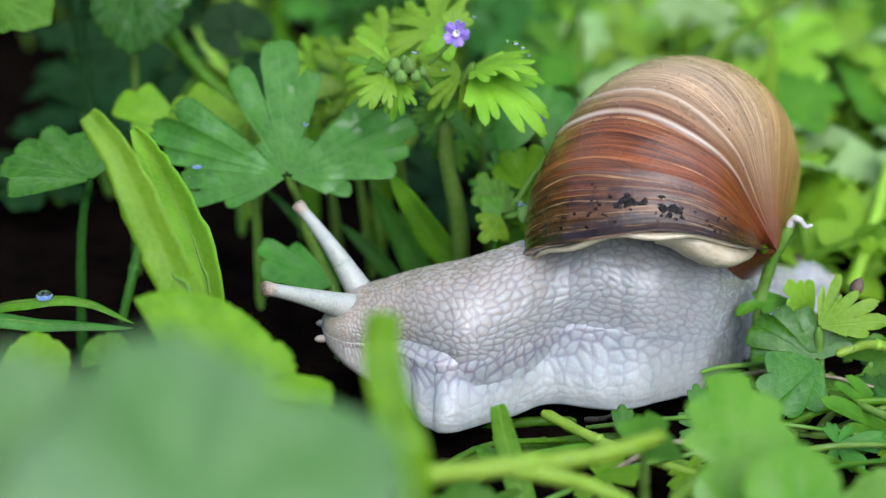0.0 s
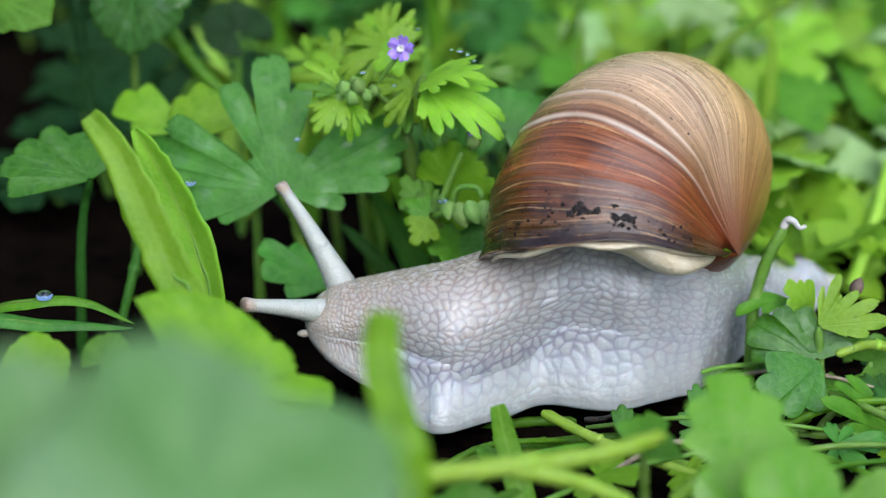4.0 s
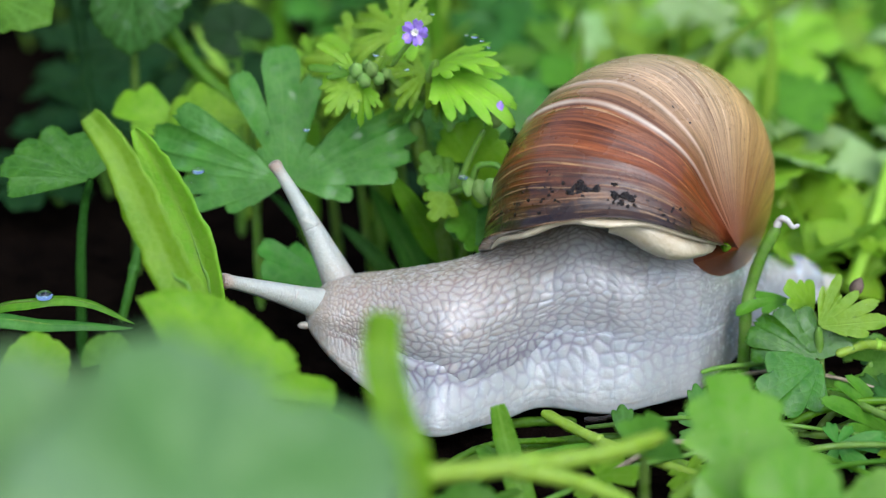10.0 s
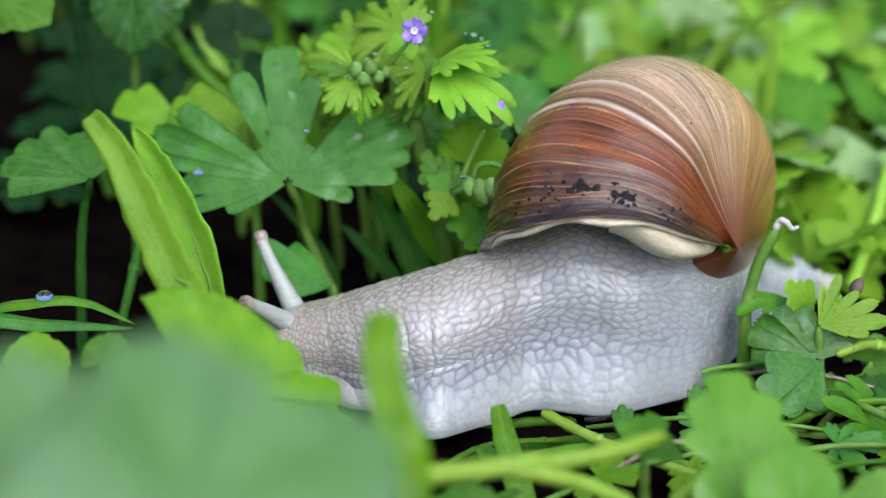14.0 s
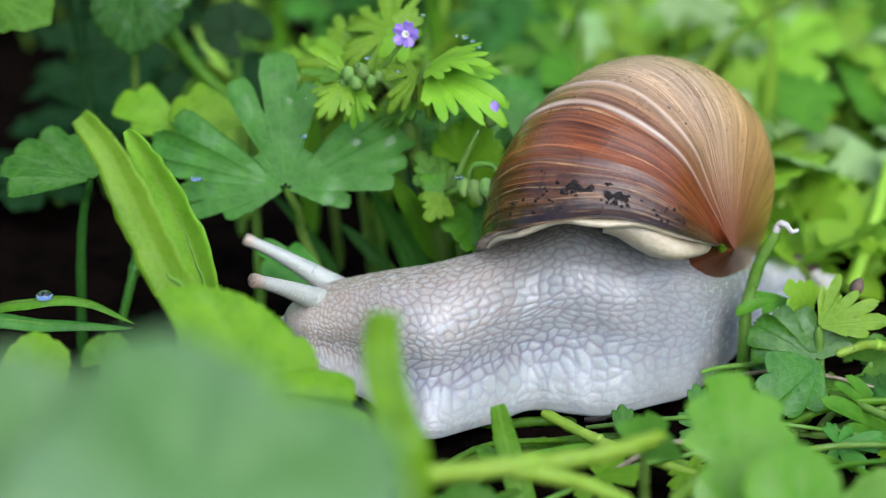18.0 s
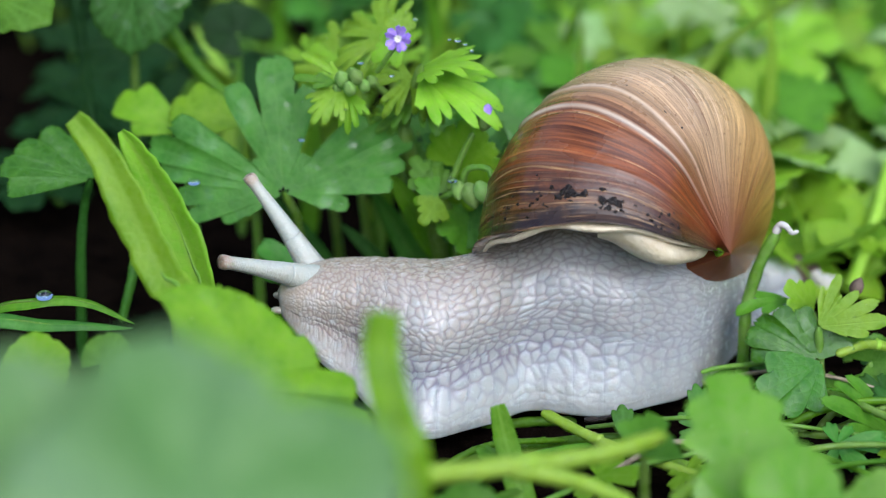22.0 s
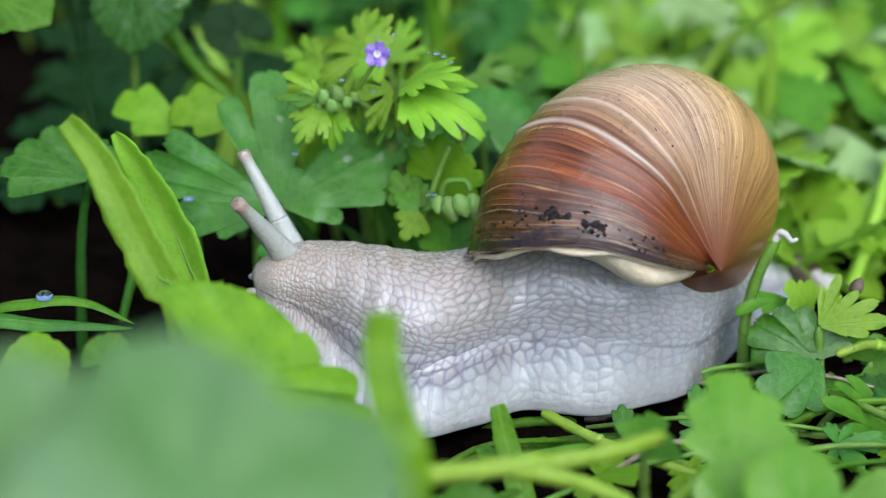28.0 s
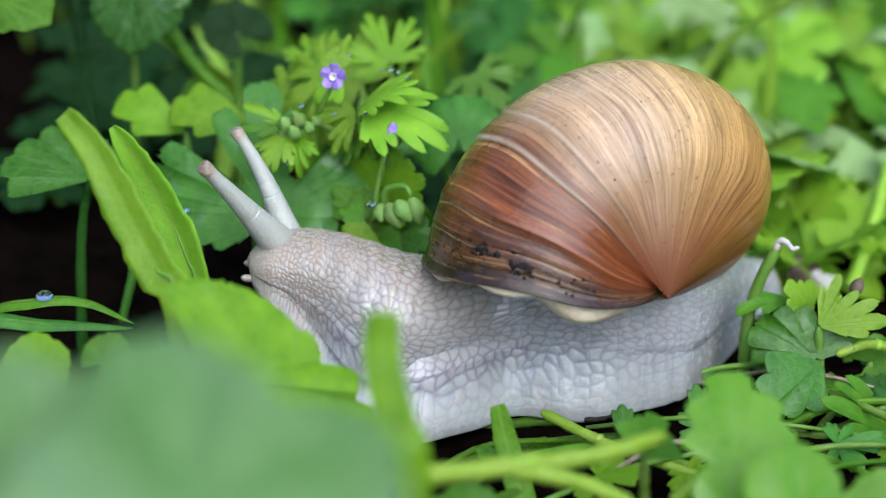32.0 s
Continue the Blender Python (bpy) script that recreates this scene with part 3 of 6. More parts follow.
# stations of the body from tail to face: x, middle y, sole z, back z, half width (mm)
BODY = [(54.4, 30.0, 1.0, 2.4, 0.6), (53.4, 30.0, 0.6, 4.8, 2.6), (51.0, 29.6, 0.2, 6.8, 4.6), (47.0, 27.0, 0.0, 7.6, 6.0),
        (42.0, 16.4, 0.0, 12.6, 5.2), (35.0, 5.2, 0.0, 17.6, 7.2), (29.0, 2.8, 0.0, 20.4, 9.2), (23.0, 2.8, 0.0, 22.0, 12.9), (16.7, 2.6, 0.0, 23.0, 12.2),
        (11.0, 2.4, 0.0, 20.6, 11.3), (6.0, -0.8, 0.0, 19.8, 11.8), (-0.6, -3.8, 0.0, 18.9, 13.0), (-5.4, -3.6, 0.2, 18.2, 11.4), (-10.4, -1.8, 2.6, 16.9, 8.8),
        (-14.6, -0.8, 4.6, 15.9, 7.6), (-18.0, -0.8, 6.6, 14.8, 6.2), (-20.3, -1.2, 8.8, 13.2, 3.2), (-21.0, -1.4, 10.4, 12.2, 0.8)]
# half profile from the back down to the sole: share of half width, share of height
PROFILE = [(0.0, 1.0), (0.30, 0.975), (0.56, 0.88), (0.72, 0.73), (0.755, 0.60), (0.745, 0.48), (0.82, 0.33), (0.95, 0.17), (1.0, 0.07), (0.93, 0.0), (0.5, 0.01), (0.0, 0.02)]
FULL = [(0.0, 1.0), (0.42, 0.985), (0.72, 0.92), (0.86, 0.80), (0.92, 0.64), (0.94, 0.48), (0.97, 0.32), (1.0, 0.17), (1.0, 0.07), (0.93, 0.0), (0.5, 0.01), (0.0, 0.02)]
ROUND = [(math.sin(a), 0.5 + 0.5 * math.cos(a)) for a in np.linspace(0, math.pi, 12)]


def body_grid():
    """Skin of the whole animal at rest with its warts: grid of points, groove depth, back share and the station x of each row."""
    ns, nv = 560, 440
    st = spline(BODY, ns)
    w = np.clip((-12.0 - st[:, 0]) / 8.0, 0, 1) * 0.55
    half = nv // 2 + 1
    p1, p2, p3 = spline(PROFILE, half), spline(ROUND, half), spline(FULL, half)
    stout = np.interp(st[:, 0], [20, 31, 42, 50], [0, 1, 1, 0])
    rows = []
    for s, k, h in zip(st, w, stout):
        p = (p1 * (1 - h) + p3 * h) * (1 - k) + p2 * k
        near = np.stack([np.full(half, s[0]), s[1] - s[4] * p[:, 0], s[2] + (s[3] - s[2]) * p[:, 1]], -1)
        far = np.stack([np.full(half, s[0]), s[1] + s[4] * p[:, 0], s[2] + (s[3] - s[2]) * p[:, 1]], -1)
        rows.append(np.concatenate([near, far[-2:0:-1]], 0))
    g = np.array(rows)
    n = np.cross(np.gradient(g, axis=0), np.roll(g, -1, 1) - np.roll(g, 1, 1))
    n /= np.maximum(np.linalg.norm(n, axis=2), 1e-9)[..., None]
    ctr = g.mean(1, keepdims=True)
    n *= np.sign(np.sum(n * (g - ctr), 2).mean())
    # warts: a jittered cell pattern, longer along the body on the back and tall on the skirt of the foot
    hv = np.concatenate([np.arange(half), np.arange(half - 2, 0, -1)]) / (half - 1.0)
    side = np.concatenate([np.ones(half), -np.ones(nv - half)])
    acc = np.interp(hv, np.linspace(0, 1, 50), np.cumsum(1 / np.interp(np.linspace(0, 1, 50), [0, 0.45, 0.62, 1], [0.76, 0.82, 1.3, 2.3])) * (34.0 / 50))
    along = np.concatenate([[0], np.cumsum(np.abs(np.diff(st[:, 0])))])
    U = along[:, None] / np.interp(along, [0, 35, 62, 80], [1.6, 1.65, 1.55, 1.1])[:, None] + 0 * acc[None]
    V = (acc * side)[None] + 0 * U
    V = V + 0.22 * U * np.clip(1 - hv * 1.6, 0, 1)[None]
    wx = np.sin(V * 1.3 + np.sin(U * 0.7)) * 0.28 + np.sin(V * 0.41 + U * 0.33) * 0.35
    wy = np.sin(U * 1.1 + np.sin(V * 0.9) * 1.2) * 0.25
    U, V = U + wx, V + wy
    d1 = np.full(U.shape, 9.0)
    d2 = np.full(U.shape, 9.0)
    iu, iv = np.floor(U), np.floor(V)
    for a in range(-2, 3):
        for b in range(-2, 3):
            cu, cv = iu + a, iv + b
            hsh = np.sin(cu * 127.1 + cv * 311.7) * 43758.5453
            hs2 = np.sin(cu * 269.5 + cv * 183.3) * 43758.5453
            d = np.hypot(cu + 0.5 + 0.8 * (hsh - np.floor(hsh) - 0.5) - U, cv + 0.5 + 0.8 * (hs2 - np.floor(hs2) - 0.5) - V)
            d2 = np.minimum(d2, np.maximum(d1, d))
            d1 = np.minimum(d1, d)
    gap = np.clip((d2 - d1) / 0.46, 0, 1)
    gap = gap * gap * (3 - 2 * gap)
    wart = 1 - (1 - np.clip((d2 - d1) / 0.85, 0, 1)) ** 2.0
    sole = np.clip((0.80 - hv) / 0.1, 0, 1)[None]
    tails = np.clip((along - 1.0) / 6, 0.15, 1)[:, None] * np.clip((along[-1] - along) / 5, 0.25, 1)[:, None]
    hind = np.interp(st[:, 0], [-6, 4, 16, 30, 50], [0.85, 1.0, 0.95, 0.55, 0.35])[:, None]
    lift = 0.14 * wart * tails * hind * (0.15 + 0.85 * sole) * np.interp(hv, [0, 0.5, 0.66, 0.8], [1, 0.9, 0.45, 0.3])[None]
    folds = 0.10 * np.sin(along[:, None] * 1.25 + np.sin(along[:, None] * 0.31) * 2.0 + hv[None] * 2) * np.clip((hv - 0.5) * 6, 0, 1)[None] * sole
    ruffle = 0.16 * np.sin(along[:, None] * 0.55 + 1.0) * np.clip((hv - 0.62) * 6, 0, 1)[None]
    g = g + n * (lift + folds * tails + ruffle * tails - 0.18)[..., None]
    low = np.interp(st[:, 0], [-20, -12, -6], [0.8, 1.1, 2.2])[:, None]
    back = np.clip(1.15 - hv[None] * low, 0, 1) * np.interp(st[:, 0], [-21, -12, 2, 14, 54], [1.0, 1.0, 0.85, 0.45, 0.12])[:, None]
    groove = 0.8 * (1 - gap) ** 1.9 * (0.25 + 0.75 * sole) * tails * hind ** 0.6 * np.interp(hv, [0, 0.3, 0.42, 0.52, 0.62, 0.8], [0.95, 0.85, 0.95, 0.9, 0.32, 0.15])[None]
    # shade in the fold along the side, added to the groove colour
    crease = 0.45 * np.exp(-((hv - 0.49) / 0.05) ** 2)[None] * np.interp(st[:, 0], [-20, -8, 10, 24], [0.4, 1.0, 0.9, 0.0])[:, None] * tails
    skirt = np.clip((hv - 0.48) * 6, 0, 1)[None] + 0 * gap
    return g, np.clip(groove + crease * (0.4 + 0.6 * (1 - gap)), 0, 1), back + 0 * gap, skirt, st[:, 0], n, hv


SEGMENTS = []


def build_body():
    """The animal's body in stiff overlapping segments that slide in one another as it crawls: a back over a skirt, which meet in the side crease."""
    g, groove, back, skirt, xs, n, hv = body_grid()
    count = 26
    cuts = (len(xs) * np.linspace(0, 1, count + 1) ** 0.8).astype(int)
    cuts[-1] = len(xs)
    lap = 14
    nv = len(hv)
    top = int(np.argmax(hv > 0.57))
    bottom = int(np.argmax(hv > 0.40))
    halves = ((np.r_[nv - top:nv, 0:top + 1], np.clip((hv - 0.47) / 0.10, 0, 1) ** 1.3 * 1.3), (np.r_[bottom:nv - bottom + 1], np.clip((0.47 - hv) / 0.07, 0, 1) ** 1.3 * 1.6))
    for i in range(count):
        x = xs[(cuts[i] + cuts[i + 1]) // 2]
        a, b = max(0, cuts[i] - lap), min(len(xs), cuts[i + 1] + lap)
        rows = np.arange(a, b)
        inset = np.zeros(len(rows))
        if i:
            inset = np.maximum(inset, np.clip((cuts[i] - rows) / lap, 0, 1) ** 1.5 * 0.9)
        if i < count - 1:
            inset = np.maximum(inset, np.clip((rows - cuts[i + 1] + 1) / lap, 0, 1) ** 1.5 * 0.9)
        for lower, (cols, tuck) in enumerate(halves):
            name = "foot_edge" if lower else "tail" if x > 47 else "hind_back" if x > 24 else "mid_back" if x > 4 else "neck" if x > -12 else "head"
            pts = g[a:b][:, cols] - n[a:b][:, cols] * (inset[:, None] + tuck[cols][None])[..., None]
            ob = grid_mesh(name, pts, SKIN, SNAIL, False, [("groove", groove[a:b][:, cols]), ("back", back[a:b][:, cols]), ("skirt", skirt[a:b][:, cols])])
            SEGMENTS.append((ob, float(x), lower))


build_body()


JOINTS = (0.46, 0.56, 0.66, 0.75, 0.84, 0.92)


def tentacle(name, length, r0, r1, bend, label):
    """An eye stalk along +Y from its root at the origin: a lower tube, and an upper one that can curl about its joint."""
    def piece(part_name, u, parent, origin, text):
        c = np.stack([bend * u ** 2, length * u - origin, np.zeros(len(u))], -1)
        r = r1 + (r0 - r1) * (1 - u) ** 1.6 + 0.16 * np.exp(-((u - 0.96) / 0.035) ** 2)
        if u[-1] > 0.99:
            r[-1], r[-2] = 0.05, r[-2] * 0.75
        else:
            r[-1], r[-2] = 0.05, r[-2] * 0.9
        if origin:
            r[0], r[1] = 0.05, r[1] * 0.94
        k = 20
        ang = np.linspace(0, 2 * math.pi, k, endpoint=False)
        rough = 1 + 0.02 * np.sin(u[:, None] * 130 + 3 * np.sin(ang * 3)[None]) * np.sin(ang * 5 + 1)[None]
        pts = np.stack([c[:, None, 0] + (r[:, None] * rough) * np.cos(ang)[None], c[:, None, 1] + 0 * ang[None], (r[:, None] * rough) * np.sin(ang)[None]], -1)
        return grid_mesh(part_name, pts, HORN, parent, True, [("along", np.repeat(u[:, None], k, 1))], text)

    low = piece(name, np.linspace(0, JOINTS[0] + 0.012, 34), SNAIL, 0.0, label)
    ends = [*JOINTS[1:], 1.0]
    tops = [piece("stalk_tip" if e == 1.0 else "stalk_ring", np.linspace(j - 0.02, e + (0.010 if e < 1 else 0), 16), low, length * j, "") for j, e in zip(JOINTS, ends)]
    bm = bmesh.new()
    bmesh.ops.create_icosphere(bm, subdivisions=2, radius=0.36)
    for v in bm.verts:
        v.co += Vector((bend * 0.96, length * (1 - JOINTS[-1]) - 0.42, 0.30))
    bm2 = bmesh.new()
    bm2.from_mesh(tops[-1].data)
    me = bpy.data.meshes.new("eye")
    bmesh.ops.scale(bm, vec=(MM, MM, MM), verts=bm.verts)
    bm.to_mesh(me)
    bm.free()
    bm2.from_mesh(me)
    layer = bm2.verts.layers.float["along"]
    for v in bm2.verts:
        if v[layer] == 0.0:
            v[layer] = 1.0
    bm2.to_mesh(tops[-1].data)
    bm2.free()
    return low, tops


STALK = 19.0
FAR_STALK, FAR_CURL = tentacle("tentacle", STALK, 2.4, 0.74, -0.8, "slender pale eye stalk")
NEAR_STALK, NEAR_CURL = tentacle("tentacle", STALK, 2.7, 0.84, 0.8, "slender pale eye stalk")


def feeler(name, at):
    bm = bmesh.new()
    bmesh.ops.create_icosphere(bm, subdivisions=3, radius=0.5)
    for v in bm.verts:
        v.co.x *= 1.8
    return part(name, bm, HORN, SEGMENTS[-1][0], "short pale lower feeler", Matrix.Translation(Vector(at) * MM))


feeler("feeler", (-20.9, -3.2, 10.0))
feeler("feeler", (-20.9, 1.0, 10.4))

# ---- plants ----


def on_ground(p):
    return (p[0], p[1], -1.5)


def leafy(name, stalk, tip, facing, material, label, category="leaf", group="", r=0.7, stem=None, leaf_name="leaf_blade", drops=(), **shape):
    """A leaf on its own stalk that grows from the ground. stalk: points from the leaf downwards (the last one sinks in the soil)."""
    base = on_ground(stalk[-1])
    e = thing(name, base, label, category, group)
    tube("stalk", [base] + list(stalk[::-1][1:]) if len(stalk) > 1 else [base, stalk[0]], r * 1.15, r * 0.8, stem or STEM, e, base=base)
    palm_leaf(leaf_name, stalk[0], tip, facing, material, e, base, **shape)
    for p, s in drops:
        drop("water_drop", p, s, e, base)
    return e


BIG_BASE = on_ground((-14.0, 22.0, 8.8))
BIG_LEAF = thing("cranesbill_leaf", BIG_BASE, "large green lobed cranesbill leaf with toothed edges and wet spots", "leaf")
tube("stalk", [BIG_BASE, (-19.8, 20.0, 13.2), (-20.5, 18.0, 18.3), (-22.0, 15.0, 23.2)], 0.8, 0.65, STEM, BIG_LEAF, base=BIG_BASE)
palm_leaf("leaf_blade", (-22.0, 15.0, 23.2), (-23.5, 24.0, 40.4), (0.0, -0.8, 0.6), LEAF_DEEP, BIG_LEAF, BIG_BASE, fingers=LARGE, hollow=0.30, notch=0.74, seed=3, dew=9, na=520, nr=30, cup=0.02, droop=0.10, wave=0.04, quilt=0.03)
drop("water_drop", (-34.2, 13.0, 25.4), 0.9, BIG_LEAF, BIG_BASE)
drop("water_drop", (-19.3, 15.0, 30.9), 0.5, BIG_LEAF, BIG_BASE)


def flower(parent, origin, at, facing, r, name="flower"):
    """A small violet flower: five notched petals, green sepals and pale stamens."""
    m, _ = blade_frame(at, Vector(at) + Vector((0.3, 0.2, 1)), facing)
    m.translation -= Vector(origin) * MM
    bm = bmesh.new()
    bmesh.ops.create_icosphere(bm, subdivisions=2, radius=r * 0.16)
    core = part(name, bm, BUD, parent, "small violet five-petalled flower", m)
    for i in range(5):
        a = np.linspace(-0.62, 0.62, 15)
        rr = np.linspace(0.12, 1, 9)
        edge = 0.92 + 0.1 * np.cos(a * 5) - 0.22 * np.exp(-(a / 0.13) ** 2)
        A, Rr = np.meshgrid(a, rr)
        R = Rr * edge[None] * r
        w = np.sin(np.pi * np.clip(Rr, 0, 0.86)) * 0.3 + 0.72
        x, y = R * np.sin(A * w), R * np.cos(A * w)
        z = 0.5 * R + 0.10 * r * np.cos(A * 5) * Rr
        c, s = math.cos(i * 2 * math.pi / 5), math.sin(i * 2 * math.pi / 5)
        top = np.stack([x * c - y * s, x * s + y * c, z], -1)
        low = top - np.array([0, 0, 0.12])
        grid_mesh("petal", np.concatenate([top, low[::-1]], 0), PETAL, core)
    for i in range(8):
        a = i * math.pi / 4
        tube("stamen", [(0, 0, 0), (0.16 * r * math.cos(a), 0.16 * r * math.sin(a), 0.3 * r), (0.24 * r * math.cos(a), 0.24 * r * math.sin(a), 0.5 * r)], 0.09, 0.16, STAMEN, core, n=6, k=6)
    return core


def bud(parent, origin, at, r, way, material=None):
    """A hairy oval bud with five pointed sepals."""
    m, _ = blade_frame(at, Vector(at) + Vector(way), (0.3, -1, 0.2))
    m.translation -= Vector(origin) * MM
    n, k = 16, 15
    u = np.linspace(0, 1, n)
    prof = r * np.sin(np.pi * np.clip(u, 0.02, 0.985)) ** 0.6 * (1 - 0.35 * u)
    ang = np.linspace(0, 2 * math.pi, k, endpoint=False)
    rib = 1 + 0.10 * np.cos(ang * 5)[None]
    pts = np.stack([prof[:, None] * rib * np.cos(ang)[None], (u[:, None] * 2.5 * r - 0.3 * r) + 0 * ang[None], prof[:, None] * rib * np.sin(ang)[None]], -1)
    ob = grid_mesh("bud", pts, material or BUD, parent, True)
    ob.matrix_basis = m
    return ob


FLOWER_BASE = on_ground((1.3, 26.0, 7.2))
FLOWER_PLANT = thing("flowering_cranesbill", FLOWER_BASE, "upright cranesbill stem with lime leaves, buds and one violet flower", "plant")


def fp(name, pts, r0, r1):
    return tube(name, pts, r0, r1, STEM, FLOWER_PLANT, base=FLOWER_BASE)


fp("stem", [FLOWER_BASE, (-0.7, 24.0, 14.2), (-3.9, 22.0, 24.5), (-4.9, 20.0, 31.5)], 1.5, 1.1)
fp("stem", [(-4.9, 20.0, 31.5), (-6.6, 18.0, 35.9), (-9.6, 15.0, 40.1)], 0.6, 0.4)
fp("stem", [(-4.9, 20.0, 31.5), (-3.8, 18.0, 36.3), (-2.2, 16.0, 41.4)], 0.8, 0.6)
fp("flower_stalk", [(-8.4, 15.0, 40.7), (-6.8, 14.0, 43.2), (-5.2, 14.0, 45.3)], 0.35, 0.3)
flower(FLOWER_PLANT, FLOWER_BASE, (-5.2, 13.5, 45.9), (0.15, -0.5, 1.0), 2.0)
for p_, s_ in (((-12.8, 14.0, 39.4), 1.25), ((-10.9, 13.5, 39.9), 1.2), ((-11.8, 13.0, 38.5), 1.1), ((-9.9, 14.0, 38.6), 1.0), ((-8.9, 15.0, 39.0), 0.9), ((-13.6, 14.5, 38.2), 0.8), ((-11.5, 15.0, 40.2), 0.9)):
    bud(FLOWER_PLANT, FLOWER_BASE, p_, s_, (-0.15, -0.4, 0.6))


def fleaf(base, tip, facing, mat, seed, **kw):
    palm_leaf("leaf_blade", base, tip, facing, mat, FLOWER_PLANT, FLOWER_BASE, seed=seed, **{**dict(fingers=YOUNG, hollow=0.28, notch=0.66, point=2.6, droop=0.3, cup=0.08, dew=4, na=260, nr=14), **kw})


fleaf((-2.5, 17.0, 39.6), (8.0, 9.0, 38.0), (0.25, -0.55, 0.8), LEAF_BRIGHT, 11, fingers=HALF, droop=0.4, hollow=0.5, notch=0.74, point=1.8)
fleaf((-2.6, 18.0, 40.1), (5.2, 12.0, 44.0), (0.1, -0.35, 0.95), LEAF_BRIGHT, 12, fingers=HALF, droop=0.3, hollow=0.5, notch=0.76, point=1.8)
fleaf((-13.3, 15.0, 39.9), (-17.9, 15.0, 43.9), (0.3, -0.8, 0.5), LEAF_BRIGHT, 13, fingers=((-24, 0.5, 8), (0, 1.0, 9), (22, 0.45, 8)))
fleaf((-13.7, 14.0, 39.6), (-19.4, 13.0, 41.2), (0, -0.7, 0.7), LEAF_MID, 14, fingers=((-20, 0.6, 8), (0, 1.0, 8), (18, 0.5, 8)))
fleaf((-13.2, 14.0, 38.8), (-17.2, 10.0, 35.7), (-0.2, -0.8, 0.5), LEAF_BRIGHT, 15, fingers=HALF)
fleaf((-12.3, 15.0, 38.1), (-12.4, 11.0, 34.0), (0, -0.9, 0.4), LEAF_LIME, 16, fingers=HALF, notch=0.6)
fleaf((-5.3, 18.0, 45.2), (-4.8, 20.0, 48.6), (0, -0.7, 0.7), LEAF_BRIGHT, 17, fingers=TRIPLE)
fleaf((-4.8, 20.0, 43.4), (-9.3, 19.0, 41.7), (0, -0.8, 0.6), LEAF_BRIGHT, 18, fingers=TRIPLE)
fleaf((-3.6, 18.0, 39.1), (-7.2, 13.0, 35.9), (0, -0.9, 0.4), LEAF_LIME, 19, )
fleaf((-2.8, 20.0, 36.9), (-0.3, 14.0, 32.7), (0.1, -0.9, 0.4), LEAF_MID, 20, fingers=YOUNG)
fleaf((-4.9, 22.0, 32.1), (-9.8, 20.0, 31.5), (0, -0.8, 0.6), LEAF_MID, 22, fingers=HALF)
fleaf((-7.5, 28.0, 41.9), (-15.0, 34.0, 43.5), (0, -0.8, 0.6), LEAF_BRIGHT, 23, )
fleaf((-10.9, 30.0, 37.1), (-19.7, 36.0, 39.6), (0, -0.8, 0.6), LEAF_BRIGHT, 24, )
fleaf((-11.7, 30.0, 36.3), (-22.5, 34.0, 35.9), (0, -0.8, 0.6), LEAF_BRIGHT, 25, )
fleaf((-3.6, 30.0, 29.5), (1.3, 28.0, 23.2), (0, -0.8, 0.6), LEAF_DEEP, 26, )
fleaf((-4.4, 26.0, 26.5), (-1.1, 24.0, 22.9), (0, -0.8, 0.6), LEAF_MID, 27, fingers=HALF)
fleaf((9.1, 30.0, 28.2), (10.2, 34.0, 34.4), (0, -0.8, 0.6), LEAF_DEEP, 28, fingers=SCALLOP, notch=0.85)
for p_, s_ in (((2.7, 11.0, 46.2), 0.55), ((3.7, 11.0, 45.7), 0.4), ((1.6, 12.0, 46.1), 0.3), ((4.6, 11.0, 44.8), 0.35), ((-3.0, 17.0, 47.5), 0.4), ((-10.5, 14.0, 42.4), 0.5), ((-6.3, 15.0, 40.2), 0.4)):
    drop("water_drop", p_, s_, FLOWER_PLANT, FLOWER_BASE)

for i_, (b_, t_, m_) in enumerate((((-12.1, 40.0, 30.6), (-19.0, 44.0, 37.3), LEAF_LIME), ((-7.9, 42.0, 33.5), (-11.4, 46.0, 40.2), LEAF_LIME), ((-19.1, 44.0, 32.9), (-24.1, 44.0, 34.7), LEAF_LIME),
                                   ((-13.9, 40.0, 26.2), (-20.7, 40.0, 26.2), LEAF_LIME), ((-0.3, 38.0, 25.9), (5.5, 36.0, 23.1), LEAF_MID), ((4.8, 44.0, 31.1), (9.8, 40.0, 26.2), LEAF_MID))):
    leafy("lime_leaf", [b_, (b_[0] + 3, b_[1] + 2, 0)], t_, (0, -0.7, 0.7), m_, "soft lime leaf among the flower stems", group="lime leaves by the flowers", fingers=YOUNG, seed=300 + i_, na=200, nr=12)

SHOOT_BASE = on_ground((2.1, 20.0, 9.7))
SHOOT = thing("budding_cranesbill", SHOOT_BASE, "leaning cranesbill shoot with round hairy buds and violet tips", "plant")


def sp(name, pts, r0, r1):
    return tube(name, pts, r0, r1, STEM, SHOOT, base=SHOOT_BASE)


